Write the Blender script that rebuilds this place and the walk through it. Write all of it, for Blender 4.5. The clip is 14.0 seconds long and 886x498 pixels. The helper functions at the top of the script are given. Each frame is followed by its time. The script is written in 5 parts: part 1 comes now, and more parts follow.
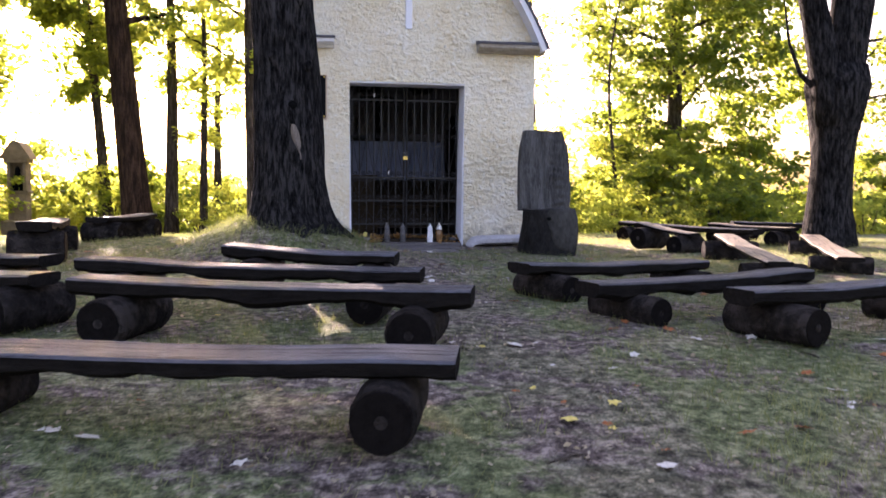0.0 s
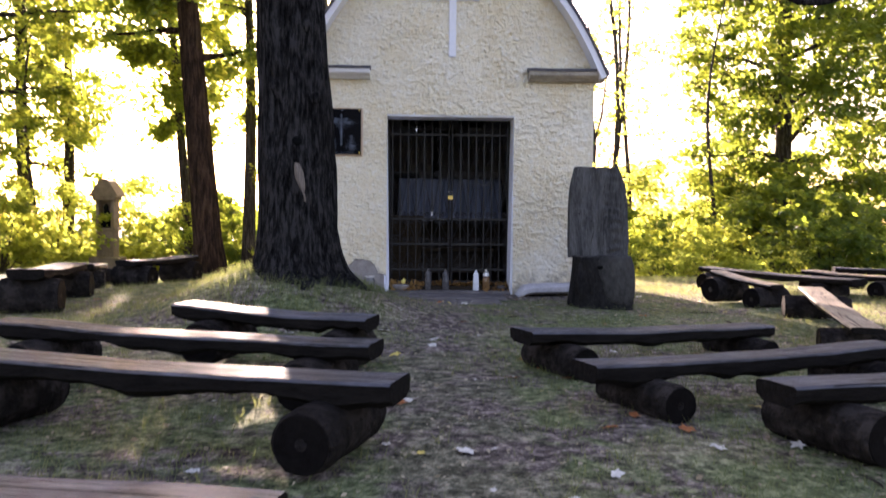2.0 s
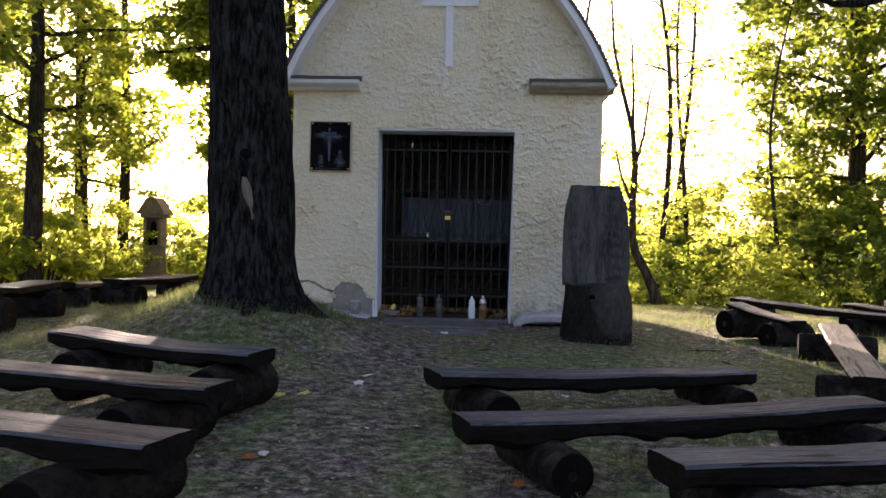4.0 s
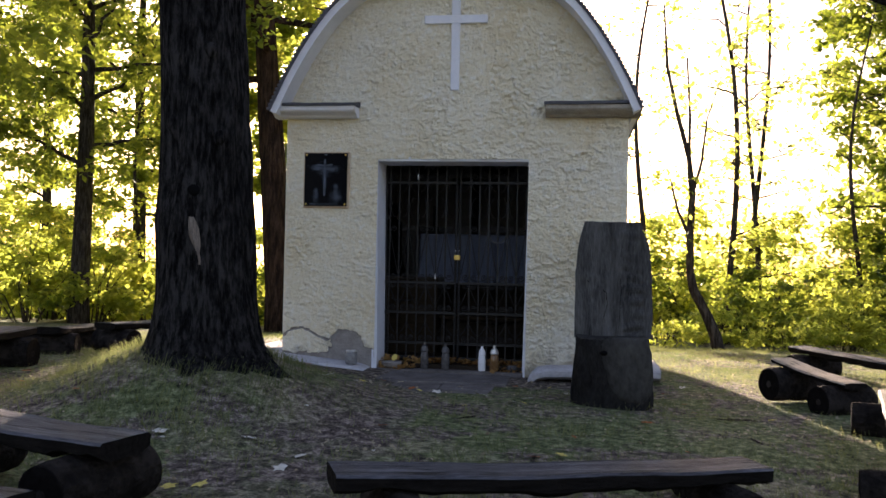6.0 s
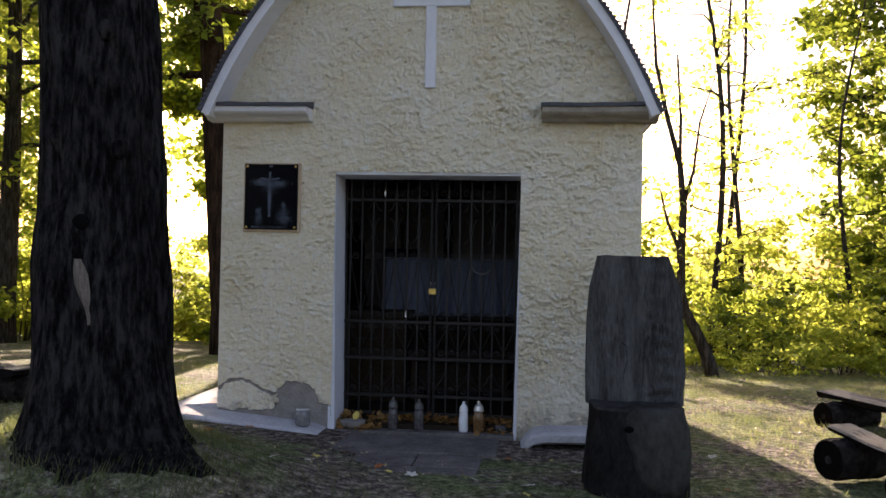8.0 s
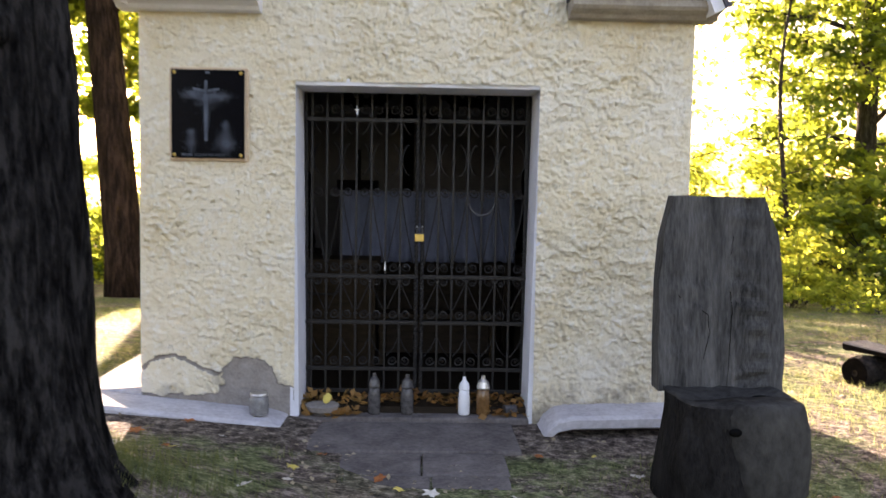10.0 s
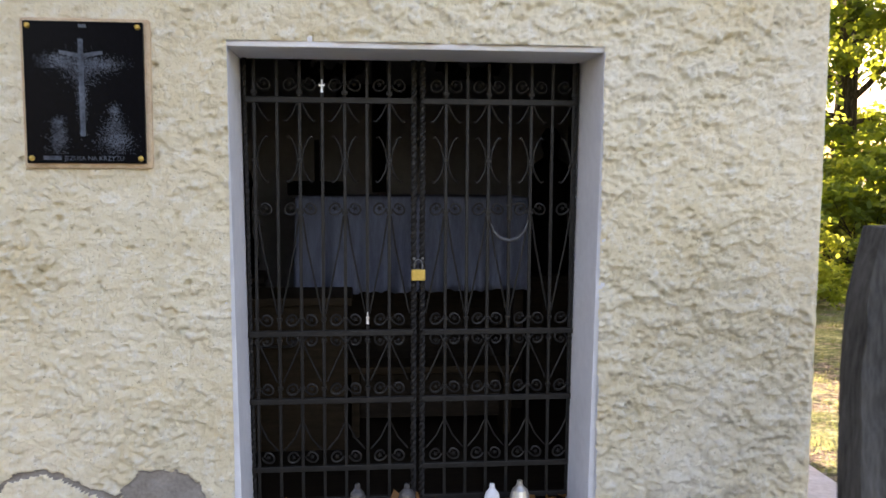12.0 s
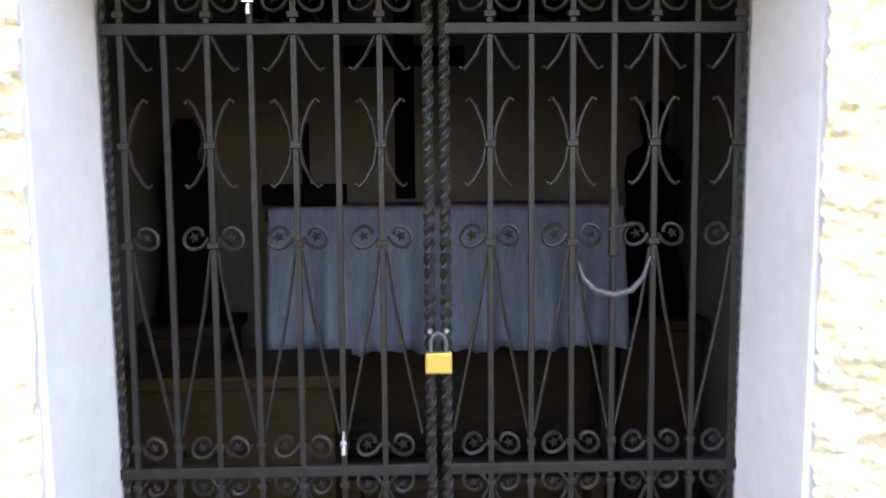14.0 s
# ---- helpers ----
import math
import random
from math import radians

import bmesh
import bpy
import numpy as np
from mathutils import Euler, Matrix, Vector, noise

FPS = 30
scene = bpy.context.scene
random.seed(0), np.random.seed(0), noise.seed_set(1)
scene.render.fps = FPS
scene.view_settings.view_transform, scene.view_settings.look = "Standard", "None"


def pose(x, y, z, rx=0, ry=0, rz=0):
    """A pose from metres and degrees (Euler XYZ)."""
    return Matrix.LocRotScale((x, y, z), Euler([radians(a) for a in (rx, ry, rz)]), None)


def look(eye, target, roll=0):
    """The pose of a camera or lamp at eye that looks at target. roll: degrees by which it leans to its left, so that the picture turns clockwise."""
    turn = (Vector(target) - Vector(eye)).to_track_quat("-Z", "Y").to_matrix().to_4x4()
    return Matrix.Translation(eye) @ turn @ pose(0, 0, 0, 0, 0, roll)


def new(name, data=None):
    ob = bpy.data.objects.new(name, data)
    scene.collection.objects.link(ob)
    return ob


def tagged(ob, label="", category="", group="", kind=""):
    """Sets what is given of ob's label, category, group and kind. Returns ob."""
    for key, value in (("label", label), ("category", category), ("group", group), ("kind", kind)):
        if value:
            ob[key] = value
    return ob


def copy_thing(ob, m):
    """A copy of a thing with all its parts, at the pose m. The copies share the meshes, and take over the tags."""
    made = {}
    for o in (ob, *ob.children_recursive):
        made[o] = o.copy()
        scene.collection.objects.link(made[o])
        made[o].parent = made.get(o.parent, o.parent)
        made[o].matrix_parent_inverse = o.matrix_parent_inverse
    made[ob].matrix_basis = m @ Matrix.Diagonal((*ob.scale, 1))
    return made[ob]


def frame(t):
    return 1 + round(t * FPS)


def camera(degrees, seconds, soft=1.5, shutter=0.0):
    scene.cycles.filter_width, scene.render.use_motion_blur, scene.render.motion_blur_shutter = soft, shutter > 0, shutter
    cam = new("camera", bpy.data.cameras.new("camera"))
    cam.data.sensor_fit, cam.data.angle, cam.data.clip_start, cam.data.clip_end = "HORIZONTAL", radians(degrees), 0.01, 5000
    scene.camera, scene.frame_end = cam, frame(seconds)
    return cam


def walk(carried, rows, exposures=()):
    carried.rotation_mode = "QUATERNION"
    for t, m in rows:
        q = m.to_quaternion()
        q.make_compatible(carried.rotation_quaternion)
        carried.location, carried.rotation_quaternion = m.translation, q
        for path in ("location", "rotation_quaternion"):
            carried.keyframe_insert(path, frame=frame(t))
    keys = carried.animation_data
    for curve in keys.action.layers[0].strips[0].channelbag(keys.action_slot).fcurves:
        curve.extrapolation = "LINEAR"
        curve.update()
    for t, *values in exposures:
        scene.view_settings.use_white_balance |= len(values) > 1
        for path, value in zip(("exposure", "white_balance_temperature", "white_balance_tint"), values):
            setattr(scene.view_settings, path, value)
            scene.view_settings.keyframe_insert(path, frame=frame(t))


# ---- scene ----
cam = camera(54.3, 14.0, shutter=0.4)
PATH = [
    (0, (-1.589, -12.03, 0.734), (-1.245, -10.066, 0.582), 0.5),
    (0.5, (-1.257, -11.743, 0.758), (-0.994, -9.764, 0.654), 0.7),
    (1, (-0.945, -11.518, 0.802), (-0.752, -9.533, 0.653), -0.0),
    (1.5, (-0.724, -11.212, 0.819), (-0.601, -9.219, 0.701), 1.2),
    (2, (-0.547, -10.971, 0.85), (-0.463, -8.974, 0.773), 0.5),
    (2.5, (-0.243, -10.823, 0.897), (-0.27, -8.825, 0.959), 1.4),
    (2.7, (-0.14, -10.748, 0.886), (-0.15, -8.748, 0.928), 1.2),
    (4.8, (0.853, -9.701, 0.86), (0.693, -7.708, 0.806), 1.6),
    (5, (0.92, -9.568, 0.885), (0.761, -7.576, 0.822), 1.8),
    (5.5, (1.145, -9.288, 0.936), (0.92, -7.301, 0.948), 0.7),
    (6, (1.263, -9.017, 1.013), (0.968, -7.039, 1.048), 1.2),
    (6.5, (1.217, -8.574, 1.043), (0.913, -6.598, 1.094), 1.6),
    (7, (1.152, -8.2, 1.19), (0.934, -6.212, 1.22), 0.8),
    (7.2, (1.129, -8.031, 1.225), (0.907, -6.044, 1.286), 0.8),
    (9.3, (0.266, -6.342, 1.454), (0.199, -4.343, 1.432), 0.5),
    (9.5, (0.182, -6.173, 1.451), (0.147, -4.174, 1.438), 0.1),
    (10, (0.022, -5.744, 1.445), (0.077, -3.75, 1.303), 1.0),
    (10.5, (-0.134, -5.218, 1.574), (0.061, -3.235, 1.4), 0.8),
    (11, (-0.249, -4.667, 1.6), (0.041, -2.696, 1.423), 0.5),
    (11.5, (-0.235, -4.182, 1.604), (0.023, -2.205, 1.452), 0.5),
    (12, (-0.258, -3.722, 1.608), (-0.065, -1.74, 1.416), 0.3),
    (12.5, (-0.235, -3.21, 1.592), (-0.015, -1.235, 1.362), 0.4),
    (13, (-0.107, -2.69, 1.60), (0.04, -0.712, 1.35), 0.1),
    (13.5, (-0.045, -2.24, 1.588), (0.022, -0.254, 1.352), -1.0),
    (14, (-0.02, -1.752, 1.575), (0.032, 0.236, 1.385), -0.5),
]
EXPOSURES = [(0, 3.05, 6250, 40), (1.0, 2.8, 6300, 38), (2.1, 2.9, 6300, 37), (2.45, 1.7, 6300, 33), (2.7, 1.6, 6300, 32), (4.8, 2.32, 6250, 30), (6.5, 1.95, 6280, 29), (7.2, 1.9, 6280, 29), (9.5, 2.8, 6800, 30), (10, 3.22, 6950, 31), (12, 3.37, 7050, 31), (12.5, 3.7, 6900, 30), (13, 3.9, 6700, 29), (13.5, 4.35, 6800, 29), (14, 4.8, 7150, 29)]
walk(cam, [(t, look(eye, target, roll)) for t, eye, target, roll in PATH], EXPOSURES)
SKY, SUN = 0.08, 5.0

# ---- world and sun: a low sun behind the chapel, everything in front of it in open shade ----
SUN_AZ, SUN_EL = radians(-11.2), radians(12.0)
world = bpy.data.worlds.new("sky")
scene.world = world
world.use_nodes = True
_w = world.node_tree
_sky = _w.nodes.new("ShaderNodeTexSky")
_sky.sky_type = "NISHITA"
_sky.sun_disc = False
_sky.sun_elevation, _sky.sun_rotation = SUN_EL, SUN_AZ
_sky.air_density, _sky.dust_density, _sky.ozone_density = 1.0, 3.0, 0.4
_w.nodes["Background"].inputs["Strength"].default_value = SKY
_w.links.new(_sky.outputs["Color"], _w.nodes["Background"].inputs["Color"])
sun_data = bpy.data.lights.new("sun", "SUN")
sun_data.energy, sun_data.angle, sun_data.color = SUN, radians(0.6), (1.0, 0.86, 0.62)
sun = new("sun", sun_data)
sun_way = Vector((math.sin(SUN_AZ) * math.cos(SUN_EL), math.cos(SUN_AZ) * math.cos(SUN_EL), math.sin(SUN_EL)))
sun.matrix_world = look(sun_way * 60, (0, 0, 0))


# ---- materials ----
def material(name, rough=0.8, metal=0.0, spec=0.3):
    m = bpy.data.materials.new(name)
    m.use_nodes = True
    b = m.node_tree.nodes["Principled BSDF"]
    b.inputs["Roughness"].default_value = rough
    b.inputs["Metallic"].default_value = metal
    b.inputs["Specular IOR Level"].default_value = spec
    return m, m.node_tree, b


def node(t, kind, **values):
    n = t.nodes.new(kind)
    for k, v in values.items():
        n.inputs[k].default_value = v
    return n


def coords(t, scale=(1, 1, 1)):
    g = t.nodes.new("ShaderNodeNewGeometry")
    mp = t.nodes.new("ShaderNodeMapping")
    mp.inputs["Scale"].default_value = scale
    t.links.new(g.outputs["Position"], mp.inputs["Vector"])
    return mp.outputs["Vector"]


def local_coords(t, scale=(1, 1, 1)):
    g = t.nodes.new("ShaderNodeTexCoord")
    mp = t.nodes.new("ShaderNodeMapping")
    mp.inputs["Scale"].default_value = scale
    t.links.new(g.outputs["Object"], mp.inputs["Vector"])
    return mp.outputs["Vector"]


def noise_of(t, vec, scale, detail=5.0, rough=0.6):
    n = node(t, "ShaderNodeTexNoise", Scale=scale, Detail=detail, Roughness=rough)
    t.links.new(vec, n.inputs["Vector"])
    return n.outputs["Fac"]


def ramp(t, fac, stops):
    r = t.nodes.new("ShaderNodeValToRGB")
    e = r.color_ramp.elements
    while len(e) < len(stops):
        e.new(0.5)
    for s, (p, c) in zip(e, stops):
        s.position, s.color = p, (*c, 1) if len(c) == 3 else c
    t.links.new(fac, r.inputs["Fac"])
    return r.outputs["Color"]


def mix(t, fac, a, b, how="MIX"):
    n = t.nodes.new("ShaderNodeMix")
    n.data_type, n.blend_type = "RGBA", how
    for sock, v in ((n.inputs[0], fac), (n.inputs[6], a), (n.inputs[7], b)):
        if isinstance(v, (int, float)):
            sock.default_value = v
        elif isinstance(v, tuple):
            sock.default_value = (*v, 1)
        else:
            t.links.new(v, sock)
    return n.outputs[2]


def bump(t, b, height, strength, distance=0.01):
    n = node(t, "ShaderNodeBump", Strength=strength, Distance=distance)
    t.links.new(height, n.inputs["Height"])
    t.links.new(n.outputs["Normal"], b.inputs["Normal"])


def simple(name, lo, hi, scale=6.0, rough=0.8, metal=0.0, spec=0.3, relief=0.3, stretch=(1, 1, 1), detail=6.0, distance=0.01):
    """Two tones broken up at two scales, with relief."""
    m, t, b = material(name, rough, metal, spec)
    v = local_coords(t, stretch)
    a, c = noise_of(t, v, scale, detail), noise_of(t, v, scale * 7, 3.0)
    s = mix(t, 0.4, a, c)
    t.links.new(ramp(t, s, [(0.33, lo), (0.67, hi)]), b.inputs["Base Color"])
    if relief:
        bump(t, b, s, relief, distance)
    return m


def plaster_material():
    m, t, b = material("cream_roughcast", 0.92, spec=0.15)
    v = coords(t)
    big, mid, fine = noise_of(t, v, 1.3, 4), noise_of(t, v, 16, 6, 0.7), noise_of(t, v, 70, 4)
    base = ramp(t, big, [(0.3, (0.75, 0.64, 0.43)), (0.52, (0.80, 0.72, 0.54)), (0.75, (0.81, 0.76, 0.64))])
    worn = mix(t, ramp(t, mid, [(0.5, (0, 0, 0)), (0.68, (1, 1, 1))]), base, (0.85, 0.81, 0.71))
    pits = mix(t, ramp(t, fine, [(0.27, (1, 1, 1)), (0.36, (0, 0, 0))]), worn, (0.38, 0.33, 0.21))
    sep = t.nodes.new("ShaderNodeSeparateXYZ")
    t.links.new(v, sep.inputs[0])
    low = t.nodes.new("ShaderNodeMath"); low.operation = "MULTIPLY_ADD"; low.inputs[1].default_value = 1.2
    t.links.new(noise_of(t, v, 5, 5), low.inputs[0]); t.links.new(sep.outputs["Z"], low.inputs[2])
    grime = ramp(t, low.outputs[0], [(0.42, (0.75, 0.75, 0.75)), (0.68, (0, 0, 0))])
    t.links.new(mix(t, grime, pits, (0.26, 0.23, 0.19)), b.inputs["Base Color"])
    bump(t, b, mix(t, 0.45, mid, mix(t, 0.4, fine, noise_of(t, v, 150, 3))), 1.0, 0.03)
    return m


def ground_material():
    m, t, b = material("trodden_grass_soil", 0.95, spec=0.1)
    v = coords(t)
    big, mid, fine, grain = noise_of(t, v, 0.75, 5), noise_of(t, v, 1.9, 8, 0.72), noise_of(t, v, 14, 6, 0.65), noise_of(t, v, 60, 3, 0.6)
    f = mix(t, 0.35, fine, grain)
    straw = ramp(t, f, [(0.38, (0.066, 0.055, 0.040)), (0.5, (0.22, 0.185, 0.125)), (0.62, (0.53, 0.465, 0.33))])
    green = ramp(t, f, [(0.38, (0.032, 0.040, 0.018)), (0.5, (0.128, 0.150, 0.066)), (0.62, (0.325, 0.34, 0.175))])
    soil = ramp(t, f, [(0.40, (0.034, 0.025, 0.022)), (0.51, (0.145, 0.112, 0.098)), (0.61, (0.40, 0.325, 0.28))])
    turf = mix(t, ramp(t, big, [(0.35, (0, 0, 0)), (0.49, (1, 1, 1))]), straw, green)
    bare = mix(t, ramp(t, mid, [(0.495, (0, 0, 0)), (0.575, (0.95, 0.95, 0.95))]), turf, soil)
    # the trodden strip that leads up to the door
    sx = t.nodes.new("ShaderNodeSeparateXYZ")
    t.links.new(v, sx.inputs[0])
    off = t.nodes.new("ShaderNodeMath"); off.operation = "ADD"; off.inputs[1].default_value = 0.25
    t.links.new(sx.outputs["X"], off.inputs[0])
    ab = t.nodes.new("ShaderNodeMath"); ab.operation = "ABSOLUTE"
    t.links.new(off.outputs[0], ab.inputs[0])
    wob = t.nodes.new("ShaderNodeMath"); wob.operation = "MULTIPLY_ADD"; wob.inputs[1].default_value = -0.7; 
    t.links.new(mid, wob.inputs[0]); t.links.new(ab.outputs[0], wob.inputs[2])
    strip = ramp(t, wob.outputs[0], [(0.0, (0.55, 0.55, 0.55)), (0.10, (0, 0, 0))])
    # bare earth along the foot of the facade
    near = t.nodes.new("ShaderNodeMath"); near.operation = "MULTIPLY_ADD"; near.inputs[1].default_value = 1.1
    up = t.nodes.new("ShaderNodeMath"); up.operation = "ADD"; up.inputs[1].default_value = 0.95
    t.links.new(sx.outputs["Y"], up.inputs[0])
    t.links.new(mid, near.inputs[0]); t.links.new(up.outputs[0], near.inputs[2])
    wide = t.nodes.new("ShaderNodeMath"); wide.operation = "MULTIPLY"; wide.inputs[1].default_value = 0.4
    t.links.new(ab.outputs[0], wide.inputs[0])
    foot = mix(t, ramp(t, wide.outputs[0], [(0.80, (0, 0, 0)), (0.95, (1, 1, 1))]), ramp(t, near.outputs[0], [(0.62, (0, 0, 0)), (0.85, (0.9, 0.9, 0.9))]), (0.0, 0.0, 0.0))
    t.links.new(mix(t, foot, mix(t, strip, bare, soil), soil), b.inputs["Base Color"])
    bump(t, b, mix(t, 0.5, fine, grain), 1.0, 0.05)
    return m


def bark_material(name, lo, hi, scale=9.0, stretch=(1, 1, 0.16)):
    """Long broken ridges, with finer grain between them."""
    m, t, b = material(name, 0.95, spec=0.04)
    v = local_coords(t, stretch)
    ridges, fine = noise_of(t, v, scale, 5, 0.65), noise_of(t, local_coords(t, (1, 1, 0.55)), scale * 2.2, 6, 0.75)
    patch = noise_of(t, local_coords(t), 1.7, 3)
    r = ramp(t, ridges, [(0.38, (0, 0, 0)), (0.60, (1, 1, 1))])
    s = mix(t, 0.5, r, fine)
    tone = ramp(t, s, [(0.25, lo), (0.55, tuple(0.45 * (p + q) for p, q in zip(lo, hi))), (0.78, hi)])
    t.links.new(mix(t, ramp(t, patch, [(0.45, (0, 0, 0)), (0.7, (0.6, 0.6, 0.6))]), tone, lo), b.inputs["Base Color"])
    bump(t, b, s, 1.0, 0.05)
    return m


def leaf_material(name, dark, light, glow, thin=0.6):
    """Leaf skin: matt front, daylight passing through; each leaf has its own tone."""
    m, t, b = material(name, 0.55, spec=0.3)
    g = t.nodes.new("ShaderNodeNewGeometry")
    spray = ramp(t, noise_of(t, coords(t), 0.9, 3), [(0.36, (0, 0, 0)), (0.64, (1, 1, 1))])
    own = mix(t, 0.55, g.outputs["Random Per Island"], spray)
    c = ramp(t, own, [(0.0, dark), (0.6, light), (1.0, tuple(0.5 * (p + q) for p, q in zip(light, glow)))])
    t.links.new(c, b.inputs["Base Color"])
    tr = t.nodes.new("ShaderNodeBsdfTranslucent")
    t.links.new(mix(t, own, tuple(0.50 * p * k for p, k in zip(glow, (0.75, 1.0, 0.9))), glow), tr.inputs["Color"])
    ms = t.nodes.new("ShaderNodeMixShader")
    ms.inputs[0].default_value = thin
    t.links.new(b.outputs[0], ms.inputs[1]); t.links.new(tr.outputs[0], ms.inputs[2])
    t.links.new(ms.outputs[0], t.nodes["Material Output"].inputs["Surface"])
    return m


def wood_material(name, lo, hi, rough=0.55, axis=(1, 9, 9), relief=0.6):
    m, t, b = material(name, rough, spec=0.13)
    v = local_coords(t, axis)
    a, f = noise_of(t, v, 2.2, 6), noise_of(t, v, 14, 5)
    s = mix(t, 0.5, a, f)
    oi = t.nodes.new("ShaderNodeObjectInfo")
    tone = ramp(t, s, [(0.38, lo), (0.52, tuple(0.4 * (p + q) for p, q in zip(lo, hi))), (0.64, hi)])
    body = mix(t, ramp(t, oi.outputs["Random"], [(0, (0.0, 0.0, 0.0)), (1, (0.25, 0.25, 0.25))]), tone, tuple(1.3 * x for x in hi))
    # long drying checks along the grain, and blotches of damp
    check = ramp(t, noise_of(t, local_coords(t, (0.8, 24, 24)), 1.6, 4, 0.55), [(0.385, (1, 1, 1)), (0.425, (0, 0, 0))])
    blotch = ramp(t, noise_of(t, local_coords(t), 3.1, 4), [(0.40, (0.4, 0.4, 0.4)), (0.55, (0, 0, 0))])
    t.links.new(mix(t, check, mix(t, blotch, body, tuple(0.35 * x for x in hi)), tuple(0.5 * x for x in lo)), b.inputs["Base Color"])
    bump(t, b, mix(t, check, s, (0.0, 0.0, 0.0)), relief, 0.03)
    return m


